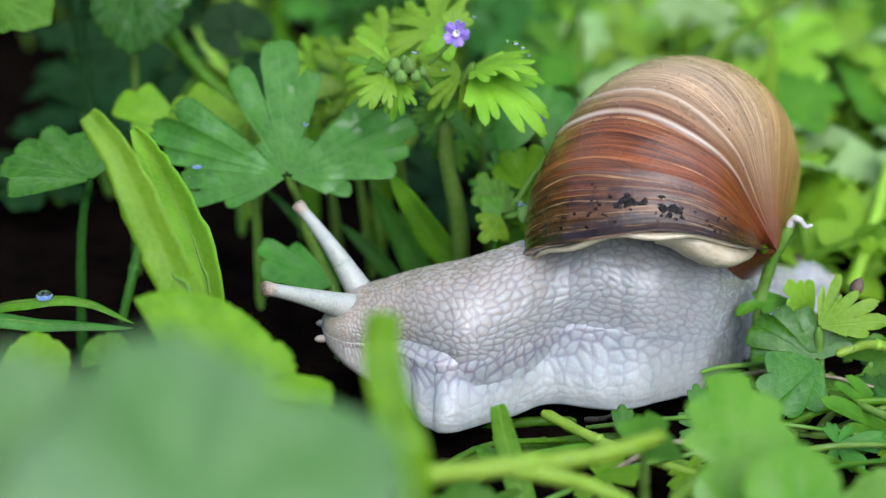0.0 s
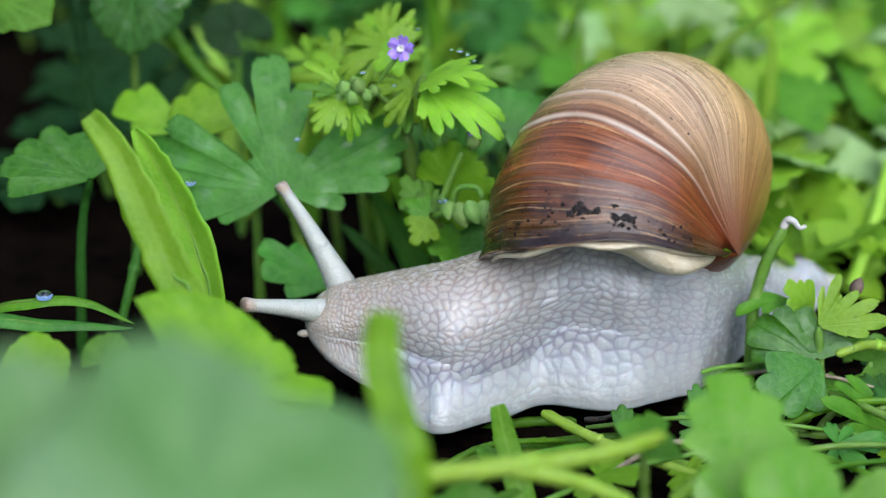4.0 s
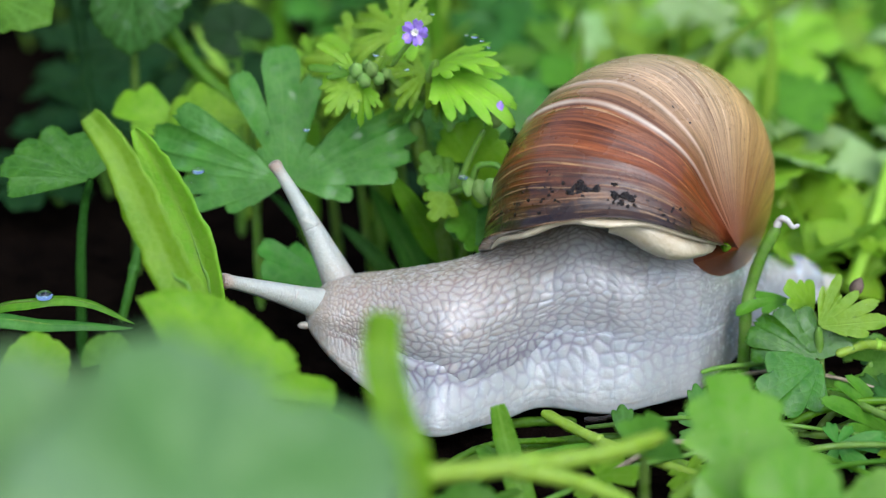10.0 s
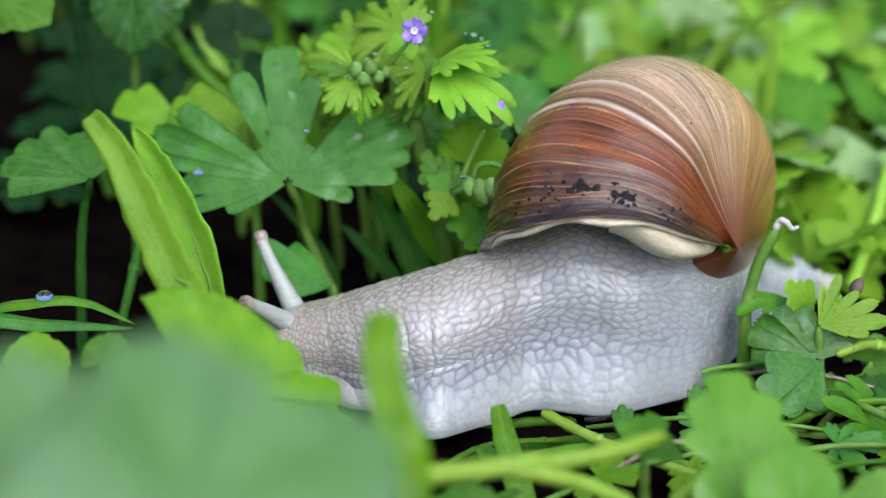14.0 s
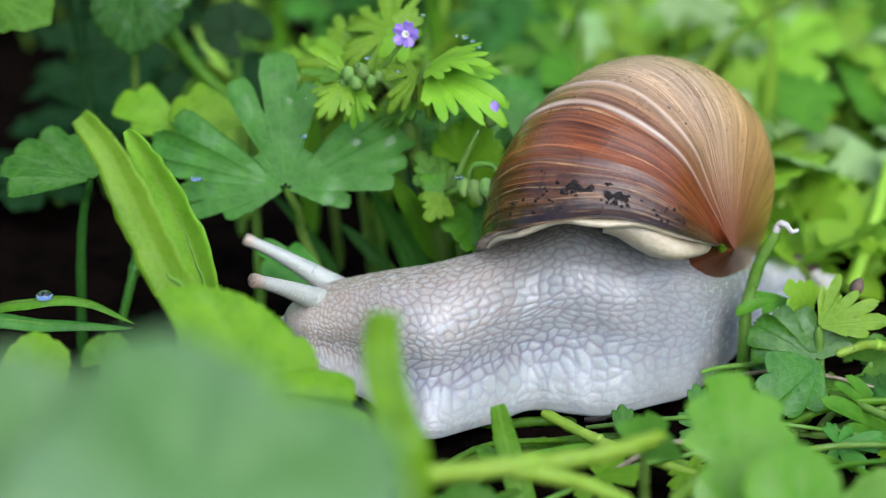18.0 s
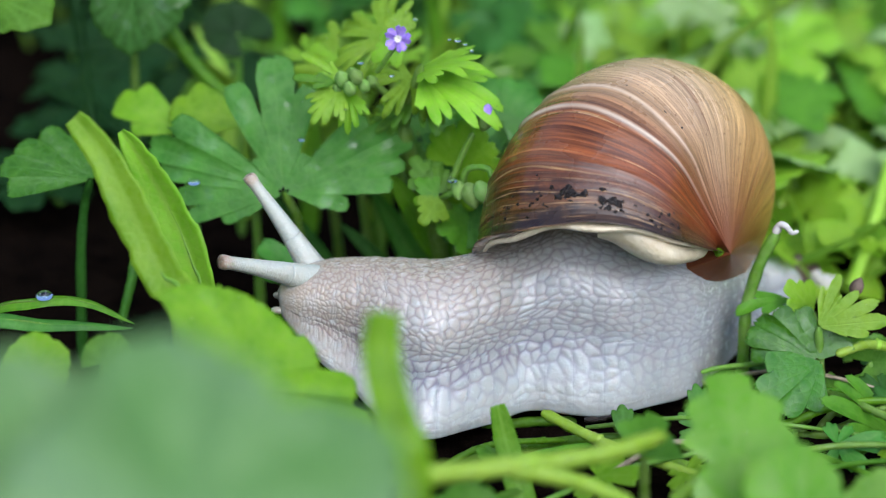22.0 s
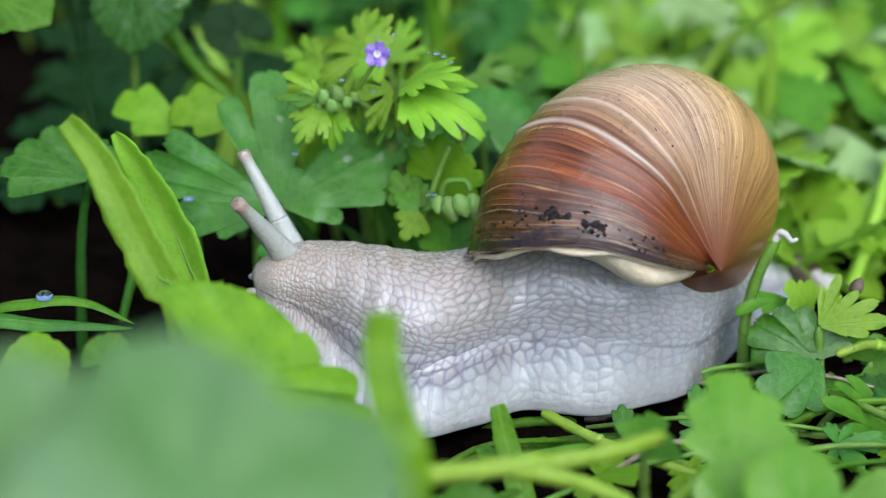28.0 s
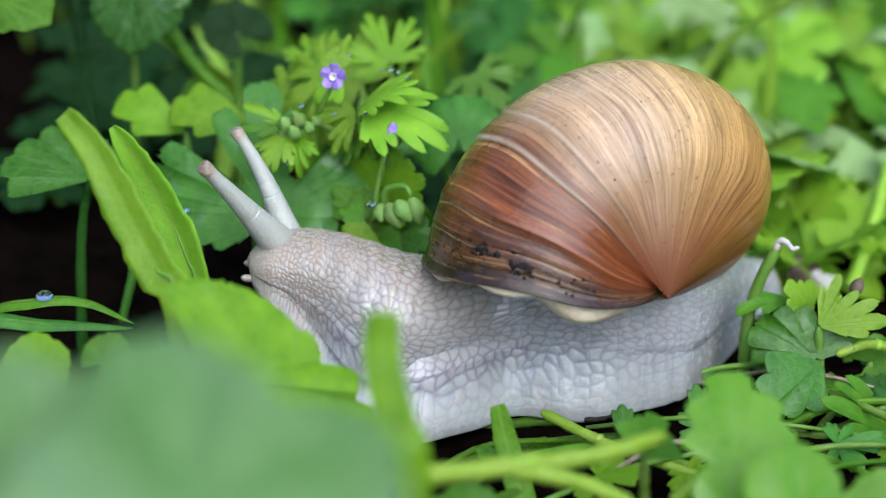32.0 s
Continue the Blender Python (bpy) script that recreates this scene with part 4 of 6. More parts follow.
sp("stem", [SHOOT_BASE, (2.5, 18.0, 14.8), (0.9, 15.0, 21.1), (0.1, 14.0, 22.8)], 1.0, 0.7)
sp("stem", [(0.1, 14.0, 22.8), (2.8, 12.0, 24.8), (3.9, 11.0, 28.0), (6.6, 10.0, 28.4), (7.2, 9.0, 27.1)], 0.5, 0.4)
sp("stem", [(1.2, 13.0, 24.4), (3.2, 13.0, 29.4), (4.7, 13.0, 32.6)], 0.5, 0.4)
for p_, s_, w_ in (((3.9, 9.0, 26.3), 1.5, (0.2, -0.3, -0.5)), ((5.4, 8.0, 26.9), 1.4, (0.3, -0.3, -0.6)), ((7.4, 8.0, 26.9), 1.5, (0.1, -0.2, -1)), ((2.6, 10.0, 26.3), 1.2, (0, -0.4, -0.3))):
    bud(SHOOT, SHOOT_BASE, p_, s_, w_)
for p_, s_ in (((6.2, 12.0, 34.8), 1.1), ((3.0, 16.0, 36.5), 0.9)):
    bud(SHOOT, SHOOT_BASE, p_, s_, (0.2, -0.1, 0.8), PETAL)
bud(SHOOT, SHOOT_BASE, (6.0, 12.0, 33.6), 1.3, (0.2, -0.1, 0.8))
palm_leaf("leaf_blade", (0.0, 12.0, 23.5), (-2.5, 9.0, 20.8), (0, -0.9, 0.4), LEAF_LIME, SHOOT, SHOOT_BASE, fingers=TRIPLE, seed=21, na=140, nr=10, notch=0.6)
palm_leaf("leaf_blade", (0.0, 12.0, 23.5), (-3.6, 12.0, 22.9), (0, -0.9, 0.4), LEAF_LIME, SHOOT, SHOOT_BASE, fingers=TRIPLE, seed=22, na=140, nr=10, notch=0.6)
palm_leaf("leaf_blade", (-0.2, 12.0, 23.8), (-3.3, 13.0, 25.9), (0, -0.9, 0.4), LEAF_MID, SHOOT, SHOOT_BASE, fingers=TRIPLE, seed=23, na=140, nr=10, notch=0.6)
palm_leaf("leaf_blade", (0.1, 13.0, 23.7), (-0.3, 15.0, 27.8), (0, -0.9, 0.4), LEAF_MID, SHOOT, SHOOT_BASE, fingers=TRIPLE, seed=24, na=140, nr=10, notch=0.6)
palm_leaf("leaf_blade", (-0.7, 14.0, 24.4), (-3.8, 16.0, 28.1), (0, -0.9, 0.4), LEAF_MID, SHOOT, SHOOT_BASE, fingers=TRIPLE, seed=29, na=140, nr=10, notch=0.6)
palm_leaf("leaf_blade", (2.8, 16.0, 26.6), (7.9, 14.0, 30.2), (0, -0.9, 0.4), LEAF_LIME, SHOOT, SHOOT_BASE, fingers=SCALLOP, seed=30, na=140, nr=10, notch=0.6)
palm_leaf("leaf_blade", (4.0, 14.0, 18.6), (1.2, 10.0, 17.6), (0, -0.9, 0.4), LEAF_MID, SHOOT, SHOOT_BASE, fingers=SCALLOP, seed=31, na=140, nr=10, notch=0.6)
palm_leaf("leaf_blade", (4.0, 15.0, 19.4), (6.1, 11.0, 17.2), (0, -0.9, 0.4), LEAF_DEEP, SHOOT, SHOOT_BASE, fingers=SCALLOP, seed=32, na=140, nr=10, notch=0.6)
palm_leaf("leaf_blade", (1.3, 20.0, 24.4), (-1.9, 24.0, 28.9), (0, -0.9, 0.4), LEAF_DEEP, SHOOT, SHOOT_BASE, fingers=YOUNG, seed=33, na=140, nr=10, notch=0.6)
palm_leaf("leaf_blade", (3.7, 20.0, 21.8), (6.9, 18.0, 18.3), (0, -0.9, 0.4), LEAF_DEEP, SHOOT, SHOOT_BASE, fingers=HALF, seed=34, na=140, nr=10, notch=0.6)
drop("water_drop", (1.8, 8.0, 27.4), 0.7, SHOOT, SHOOT_BASE)


def blade(name, pts, width, side, label, material=None, category="grass blade", base=None, **kw):
    """A grass blade as a thing, rooted in the soil below its first point."""
    b = on_ground(base or pts[0])
    e = thing(name, b, label, category)
    ribbon("leaf_blade", [b] + list(pts), width, material or GRASS, e, side, base=b, **kw)
    return e


BLADE_A = blade("broad_grass_blade", [(-30.8, -26.0, 22.0), (-33.2, -24.0, 25.6), (-35.8, -22.0, 30.7), (-38.4, -20.0, 35.9), (-40.8, -18.0, 40.2), (-44.3, -16.0, 44.1)], 5.2, (1, 0.15, 0.35), "broad light green grass blade leaning over", LEAF_BLADE, seed=1, twist=0.25, fold=0.25, ragged=0.05, tip=0.5)
BLADE_B = blade("broad_grass_blade", [(-30.4, -12.0, 17.0), (-31.4, -11.0, 21.7), (-33.2, -9.0, 26.4), (-35.8, -7.0, 31.0), (-38.2, -6.0, 35.3), (-40.5, -5.0, 38.6)], 6.0, (1, -0.2, 0.45), "folded bright green grass blade with a torn tip", LEAF_BLADE, seed=2, fold=0.35, ragged=0.06, tip=0.18)
blade("arching_grass_blade", [(-60.2, -8.0, 13.2), (-52.9, -10.0, 16.9), (-46.3, -10.0, 16.9), (-39.8, -12.0, 14.7)], 2.0, (0.1, 1, 0.4), "thin arching grass blade with water drops", seed=3)
drop("water_drop", (-51.4, -10.5, 17.9), 1.1, None)["label"] = "clear water drop on a grass blade"
blade("lying_grass_blade", [(-59.1, -16.0, 15.6), (-50.4, -16.0, 16.4), (-39.4, -16.0, 15.9)], 2.4, (0, 1, 0.5), "wet grass blade lying flat", seed=4, material=LEAF_DEEP)
blade("grass_blade", [(1.3, 26.0, 7.2), (-1.6, 24.0, 12.5), (-4.7, 20.0, 19.2), (-7.8, 18.0, 24.9)], 4.4, (1, 0.2, 0.2), "slim upright green grass blade", seed=5)
blade("grass_blade", [(-3.3, 34.0, 2.0), (-6.7, 34.0, 9.4), (-10.8, 32.0, 17.4)], 4.2, (1, 0.2, 0.2), "slim upright green grass blade", seed=6, material=LEAF_DEEP)
# the two back blades take the green darkened for shade
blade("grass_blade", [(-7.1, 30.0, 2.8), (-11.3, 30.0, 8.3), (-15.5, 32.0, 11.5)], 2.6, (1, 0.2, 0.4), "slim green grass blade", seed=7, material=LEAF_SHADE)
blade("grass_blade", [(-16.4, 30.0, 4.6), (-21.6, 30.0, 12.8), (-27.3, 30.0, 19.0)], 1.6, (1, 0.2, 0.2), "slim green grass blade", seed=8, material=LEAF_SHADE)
blade("grass_blade", [(9.8, -32.0, -0.3), (8.1, -28.0, 4.6), (6.7, -26.0, 10.0)], 3.4, (1, 0.2, 0.1), "short bright green grass blade before the foot", seed=9, tip=0.55)
blade("grass_blade", [(-2.6, -84.0, 30.2), (-4.2, -82.0, 35.1), (-5.4, -80.0, 38.9), (-5.9, -78.0, 41.8), (-5.7, -77.0, 45.0)], 3.8, (1, 0.3, 0.25), "bright green blade with a blunt tip", LEAF_LIME, seed=10, tip=0.8, fold=0.3)

# thin stalks on the ground before the foot
def runner(pts, r, label, mat=None, r1=None):
    b = on_ground(pts[0])
    e = thing("runner_stalk", b, label, "stalk")
    tube("stalk", pts, r, r1 or r * 0.8, mat or STEM, e, base=b, n=24)
    if r > 0.55:
        c = spline(pts, 24) - np.array(b)
        tube("node", [c[8], c[9], c[10]], r * 0.95, r * 1.2, mat or STEM, e, n=7, k=10)
    return e


runner([(-5.6, -62.0, 19.0), (7.1, -58.0, 18.5), (17.1, -54.0, 17.8), (24.9, -50.0, 18.2)], 1.25, "thick pale green stalk lying before the snail", STEM_LIGHT)
runner([(7.1, -58.0, 18.0), (13.8, -58.0, 16.8), (20.4, -60.0, 15.1)], 1.0, "pale green side stalk on the ground", STEM_LIGHT)
runner([(12.9, -15.0, 3.5), (21.5, -22.0, 2.2), (33.1, -30.0, 1.7)], 0.75, "light green stalk under the foot", STEM_LIGHT)
runner([(1.2, -18.0, -1.9), (10.0, -16.0, -0.9), (23.2, -16.0, 0.4), (29.3, -20.0, 0.4)], 0.7, "green stalk under the foot", LEAF_MID)
runner([(-1.8, -10.0, -4.8), (8.8, -8.0, -1.8), (17.8, -8.0, -1.2)], 0.8, "green stalk under the foot", LEAF_MID)
runner([(24.8, -22.0, 1.8), (33.0, -26.0, 0.4), (38.2, -30.0, -2.2)], 0.7, "light green stalk on the ground", STEM_LIGHT)
runner([(26.1, -48.0, 8.5), (30.7, -46.0, 11.8), (35.4, -44.0, 13.7)], 0.9, "light green leaf stalk", STEM_LIGHT)
runner([(49.3, -6.0, 6.6), (48.1, -8.0, 2.6), (47.3, -10.0, -1.9), (49.9, -12.0, -1.3), (56.1, -12.0, 1.6), (60.8, -10.0, 3.5)], 0.85, "bent green stalk by the tail")
runner([(61.7, -4.0, 6.9), (57.1, -4.0, 8.2), (52.2, -6.0, 7.6)], 0.75, "pale green arching stalk by the tail", STEM_LIGHT)
runner([(61.1, 30.0, 1.9), (65.9, 40.0, 8.0), (69.9, 50.0, 15.4)], 1.1, "pale green upright stalk", STEM_LIGHT)
runner([(-42.0, 12.0, 17.2), (-43.2, 10.0, 12.1), (-44.8, 8.0, 6.1)], 0.8, "light green upright stalk", LEAF_DEEP)
runner([(45.9, -2.0, 4.7), (37.6, -4.0, 4.8), (34.5, -5.0, 4.5)], 0.4, "thin green stalk by the foot", STEM)

def litter():
    """Thin stems, straws and small leaves pressed on the soil before and beside the foot."""
    rng = np.random.default_rng(31)
    for i in range(26):
        x, y = rng.uniform(0, 62), rng.uniform(-44, -14)
        if i > 17:
            x, y = rng.uniform(38, 66), rng.uniform(-16, 8)
        a, l = rng.normal(0.1, 0.5), rng.uniform(9, 22)
        dx, dy = l * math.cos(a), l * math.sin(a)
        z = rng.uniform(0, 3.0)
        straw = rng.random() < 0.08
        runner([(x - dx, y - dy, z * 0.4 - 0.6), (x - 0.2 * dx, y + rng.normal(0, 1.5), z + 1.2), (x + dx, y + dy, z * 0.5 - 0.2)], rng.uniform(0.25, 0.6), "dry pale straw on the wet soil" if straw else "green stem pressed on the soil",
               STRAW if straw else [STEM, LEAF_MID, GRASS][rng.integers(3)])
    for i in range(22):
        x, y = rng.uniform(2, 64), rng.uniform(-46, -17)
        if i > 14:
            x, y = rng.uniform(44, 66), rng.uniform(-14, 10)
        a, r = rng.uniform(0, 6.28), rng.uniform(3.5, 7)
        # beside the tail, mostly shade-darkened greens deepen the gaps
        leafy("low_leaf", [(x, y, rng.uniform(0.8, 3)), (x + 1, y + 1, 0)], (x + r * math.cos(a), y + r * math.sin(a), rng.uniform(1, 4)), (rng.normal(0, 0.3), -0.5, 0.9),
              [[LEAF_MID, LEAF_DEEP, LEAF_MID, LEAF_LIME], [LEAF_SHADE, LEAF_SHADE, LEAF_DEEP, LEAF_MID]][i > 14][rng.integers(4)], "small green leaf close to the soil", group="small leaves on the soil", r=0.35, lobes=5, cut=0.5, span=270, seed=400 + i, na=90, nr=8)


litter()

# a dark strip added where the foot edge shows a dark slit
SLIT_MARK = thing("foot_slit_mark", (20.8, -11.5, 0.1), "dark strip added for the slit in the snail's foot edge", "debris")
tube("bark_chip", [(18.4, -14.5, 2.2), (19.9, -14.8, 2.4), (21.4, -14.6, 2.6), (22.7, -13.8, 2.9)], 0.45, 0.2, MUD, SLIT_MARK, base=(20.8, -11.5, 0.1), n=12)

TWIG_BASE = on_ground((41.2, 2.0, 7.1))
TWIG = thing("cut_stem", TWIG_BASE, "cut green stem with a dry curled end", "stem")
tube("stem", [TWIG_BASE, (41.1, 2.0, 8.4), (41.6, 3.0, 12.1), (43.0, 3.0, 17.5), (45.1, 3.0, 22.0)], 0.85, 0.8, STEM, TWIG, base=TWIG_BASE)
tube("dry_end", [(44.6, 3.0, 21.2), (45.2, 3.0, 22.6), (45.9, 2.0, 22.8), (46.7, 2.0, 21.9), (47.6, 2.0, 22.2)], 0.6, 0.25, DRY, TWIG, "dry pale curled fibre", base=TWIG_BASE)

# leaves beside the tail
leafy("scalloped_leaf", [(49.9, -6.0, 6.8), (48.9, -6.0, 1.6), (48.3, -6.0, -4.3)], (43.8, -3.0, 12.2), (0.05, -0.8, 0.5), LEAF_WET, "round green scalloped leaf with wet gloss", fingers=((-40, 1.04, 9), (-25, 1.16, 10), (-9, 1.10, 9), (7, 1.0, 10), (27, 0.84, 12), (56, 0.60, 18), (92, 0.5, 20)), hollow=0.5, notch=0.82, dew=7, seed=31, na=300, nr=20, cup=0.25, droop=0.22, quilt=0.05, wave=0.08, r=0.9)
leafy("scalloped_leaf", [(50.0, -8.0, 7.5), (49.2, -8.0, 2.6), (48.4, -8.0, -3.5)], (41.6, -14.0, 5.1), (0.25, -0.75, 0.7), LEAF_WET, "drooping half of a wet green leaf", fingers=((-40, 0.7, 14), (-18, 0.9, 13), (4, 1.0, 13), (26, 0.8, 13)), hollow=0.5, notch=0.8, seed=36, na=200, cup=0.1, quilt=0.05, dew=5, r=0.6)
leafy("lime_leaf", [(50.4, 2.0, 10.3), (51.1, 2.0, 6.3)], (46.3, 1.0, 14.9), (0.0, -0.6, 0.8), LEAF_BRIGHT, "yellow-green lobed leaf at the snail's tail", fingers=TRIPLE, notch=0.75, seed=32, na=160, nr=14)
leafy("lime_leaf", [(47.5, 4.0, 11.3), (48.5, 4.0, 5.3)], (40.6, 0.0, 12.8), (0.0, -0.5, 0.9), LEAF_MID, "narrow arching leaf under the snail's tail", fingers=((-16, 0.7, 8), (0, 1.0, 8), (16, 0.7, 8)), notch=0.7, seed=37, na=100, droop=0.3, r=0.4)
leafy("lime_leaf", [(49.8, -5.0, 11.2), (51.0, -5.0, 7.8)], (55.8, -4.0, 15.5), (0.05, -0.8, 0.6), LEAF_BRIGHT, "yellow-green lobed leaf with upright lobes", fingers=((-48, 0.74, 6), (-32, 1.02, 8), (-18, 0.7, 6), (-6, 0.95, 9), (12, 1.15, 9), (30, 1.25, 10), (44, 0.9, 9)), hollow=0.42, notch=0.6, point=1.6, seed=33, na=320, nr=20, dew=5, quilt=0.06)
leafy("green_leaf", [(60.1, -12.0, -2.1), (61.3, -12.0, -8.0)], (49.8, -16.0, 6.3), (0.1, -0.6, 0.8), LEAF_MID, "bright green pointed leaf", fingers=((-14, 0.75, 6), (0, 1.0, 8), (16, 0.9, 6), (30, 0.8, 9)), point=2.0, notch=0.6, seed=34, na=160)
leafy("round_leaf", [(57.7, -2.0, 4.7), (58.9, -2.0, -0.4)], (61.4, -2.0, 6.4), (0.0, -0.7, 0.7), LEAF_MID, "small round leaf on an arching stalk", fingers=SCALLOP, notch=0.85, seed=38, na=140)
HUSK_THING = thing("dry_bud_husk", (55.9, 2.0, 13.6), "small dry brown bud husk on a leaf", "husk")
bud(HUSK_THING, (55.9, 2.0, 13.6), (55.5, 1.0, 13.4), 1.1, (0.3, 0, 1), HUSK)
leafy("shrivelled_leaf", [(56.2, 33.0, -1.1), (56.5, 33.0, -2.7)], (53.4, 34.0, 5.0), (0.25, -0.9, 0.3), HUSK, "dark shrivelled leaf behind the tail", fingers=((-40, 0.7, 12), (-18, 0.95, 12), (4, 1.0, 12), (26, 0.8, 12)), notch=0.8, cup=0.35, droop=0.5, wave=0.25, seed=35, na=140)
leafy("shrivelled_leaf", [(58.3, 32.0, -0.6), (58.5, 32.0, -2.2)], (55.9, 33.0, 3.7), (-0.3, -0.9, 0.3), DRY, "bleached shrivelled leaf behind the tail", fingers=TRIPLE, notch=0.8, cup=0.4, droop=0.5, wave=0.3, seed=39, na=120)

# foreground leaves, close to the lens
leafy("foreground_leaf", [(-16.5, -140.0, 57.7), (-16.6, -140.0, 54.8)], (-18.6, -128.0, 66.5), (0.0, -0.55, 0.85), LEAF_PALE, "large soft green leaf close to the lens", lobes=7, cut=0.2, span=310, round_=True, seed=41, cup=0.05, droop=0.1)
leafy("foreground_leaf", [(-25.1, -136.0, 53.3), (-25.2, -136.0, 50.7)], (-28.8, -128.0, 63.7), (0.0, -0.55, 0.85), LEAF_PALE, "large soft green leaf close to the lens", lobes=7, cut=0.2, span=310, round_=True, seed=42, cup=0.05, droop=0.1)
leafy("foreground_leaf", [(-9.7, -116.0, 47.1), (-9.7, -116.0, 44.1)], (-7.1, -110.0, 51.6), (0.1, -0.65, 0.75), LEAF_PALE, "soft green leaf edge close to the lens", fingers=((-70, 0.9, 18), (-44, 1.0, 17), (-18, 1.0, 17), (6, 1.0, 17), (30, 0.95, 16), (54, 0.86, 16), (78, 0.78, 16)), hollow=0.6, notch=0.9, seed=43)
leafy("low_leaf", [(-49.3, -30.0, 16.3), (-49.7, -30.0, 11.8)], (-49.4, -28.0, 20.7), (0.0, -0.7, 0.7), LEAF_LIME, "lime leaf low beside the grass", lobes=5, cut=0.3, span=280, round_=True, seed=44)
leafy("low_leaf", [(-40.3, -34.0, 19.7), (-40.6, -34.0, 15.3)], (-38.5, -32.0, 22.5), (0.0, -0.7, 0.7), LEAF_MID, "green leaf low beside the grass", lobes=5, cut=0.3, span=280, round_=True, seed=45)
PUSHED = leafy("pushed_leaf", [(-26.5, -44.0, 21.6), (-27.3, -44.0, 18.0)], (-15.9, -40.0, 20.4), (0.1, -0.75, 0.65), LEAF_LIME, "bright green leaf pushed aside by the snail's head", fingers=((-98, 1.0, 12), (-82, 1.03, 12), (-60, 0.92, 15), (-36, 0.98, 15), (-10, 1.16, 15), (9, 1.5, 11), (21, 1.75, 9)), hollow=0.6, notch=0.9, seed=46, cup=0.03, droop=0.05, na=240, dew=4)
leafy("blunt_leaf", [(32.1, -58.0, 16.8), (32.7, -58.0, 14.0)], (30.8, -50.0, 26.4), (0.1, -0.8, 0.6), LEAF_SOFT, "light green blunt-lobed leaf before the snail", fingers=((-38, 0.52, 12), (-20, 0.80, 12), (2, 1.0, 14), (27, 0.82, 13), (50, 0.66, 14), (72, 0.5, 12)), hollow=0.6, notch=0.88, seed=47, cup=0.08, na=260, dew=6)
leafy("blunt_leaf", [(22.7, -48.0, 14.3), (23.5, -48.0, 11.4)], (25.0, -42.0, 17.1), (0.1, -0.8, 0.6), LEAF_MID, "light green narrow leaf before the snail", fingers=TRIPLE, notch=0.9, seed=48, cup=0.05)
leafy("pale_leaf", [(37.5, -66.0, 17.8), (38.3, -66.0, 13.7)], (38.4, -62.0, 23.3), (0.0, -0.7, 0.7), LEAF_SOFT, "bright green round leaf close to the lens", lobes=5, cut=0.2, span=310, round_=True, seed=49)
leafy("pale_leaf", [(31.4, -60.0, 14.5), (31.6, -60.0, 10.3)], (31.0, -56.0, 19.2), (0.0, -0.7, 0.7), LEAF_SOFT, "green leaf close to the lens", lobes=5, cut=0.2, span=310, round_=True, seed=50)
leafy("pale_leaf", [(47.3, -60.0, 12.4), (48.1, -60.0, 10.3)], (47.1, -56.0, 17.1), (0.0, -0.7, 0.7), LEAF_SOFT, "lime leaf close to the lens", lobes=5, cut=0.2, span=310, round_=True, seed=51)
leafy("pale_leaf", [(2.8, -58.0, 9.1), (2.9, -58.0, 7.0)], (2.9, -54.0, 14.7), (0.0, -0.7, 0.7), LEAF_MID, "green leaf low in the grass", lobes=5, cut=0.2, span=310, round_=True, seed=52)
leafy("low_leaf", [(34.4, -14.0, 0.6), (35.3, -14.0, -2.7)], (33.2, -10.0, 4.4), (0.0, -0.7, 0.7), LEAF_DEEP, "dark green leaf under the snail's foot", lobes=5, cut=0.3, span=250, seed=53)

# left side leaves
# its stalk is coloured darker to stand for shade
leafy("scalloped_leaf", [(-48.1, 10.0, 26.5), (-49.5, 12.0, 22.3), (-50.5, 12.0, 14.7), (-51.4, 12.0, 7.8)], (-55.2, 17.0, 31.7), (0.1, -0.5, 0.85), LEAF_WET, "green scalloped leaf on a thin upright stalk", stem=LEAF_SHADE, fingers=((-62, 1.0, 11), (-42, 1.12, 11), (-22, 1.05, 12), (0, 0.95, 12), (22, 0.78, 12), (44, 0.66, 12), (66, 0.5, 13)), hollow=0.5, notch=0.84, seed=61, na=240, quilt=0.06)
leafy("lime_leaf", [(-27.8, 30.0, 28.2), (-27.4, 30.0, 24.3)], (-39.7, 31.0, 30.0), (0.0, -0.7, 0.7), LEAF_LIME, "yellow-green leaf behind the large leaf", fingers=((-18, 0.7, 12), (0, 1.0, 13), (18, 0.85, 12)), notch=0.9, seed=62, na=120)
leafy("lime_leaf", [(-37.6, 32.0, 25.8), (-36.5, 32.0, 20.9)], (-47.9, 34.0, 30.3), (0.0, -0.75, 0.7), LEAF_LIME, "green leaf behind the large leaf", fingers=((-18, 0.7, 12), (0, 1.0, 13), (18, 0.85, 12)), notch=0.9, seed=63, na=120)
leafy("crinkled_leaf", [(-15.4, 12.0, 10.0), (-14.6, 12.0, 7.8)], (-26.2, 12.0, 14.5), (0.0, -0.6, 0.8), LEAF_DEEP, "crinkled green leaf behind the eye stalks", fingers=((-30, 0.6, 12), (-10, 0.9, 10), (8, 1.0, 10), (26, 0.7, 10)), notch=0.8, seed=64, wave=0.12, na=160)
leafy("corner_leaf", [(-65.9, 30.0, 48.0), (-68.1, 30.0, 41.3), (-70.6, 30.0, 11.9)], (-56.2, 26.0, 44.9), (0.0, -0.6, 0.8), LEAF_MID, "green leaf with toothed edge", lobes=5, cut=0.25, span=250, round_=True, seed=65)
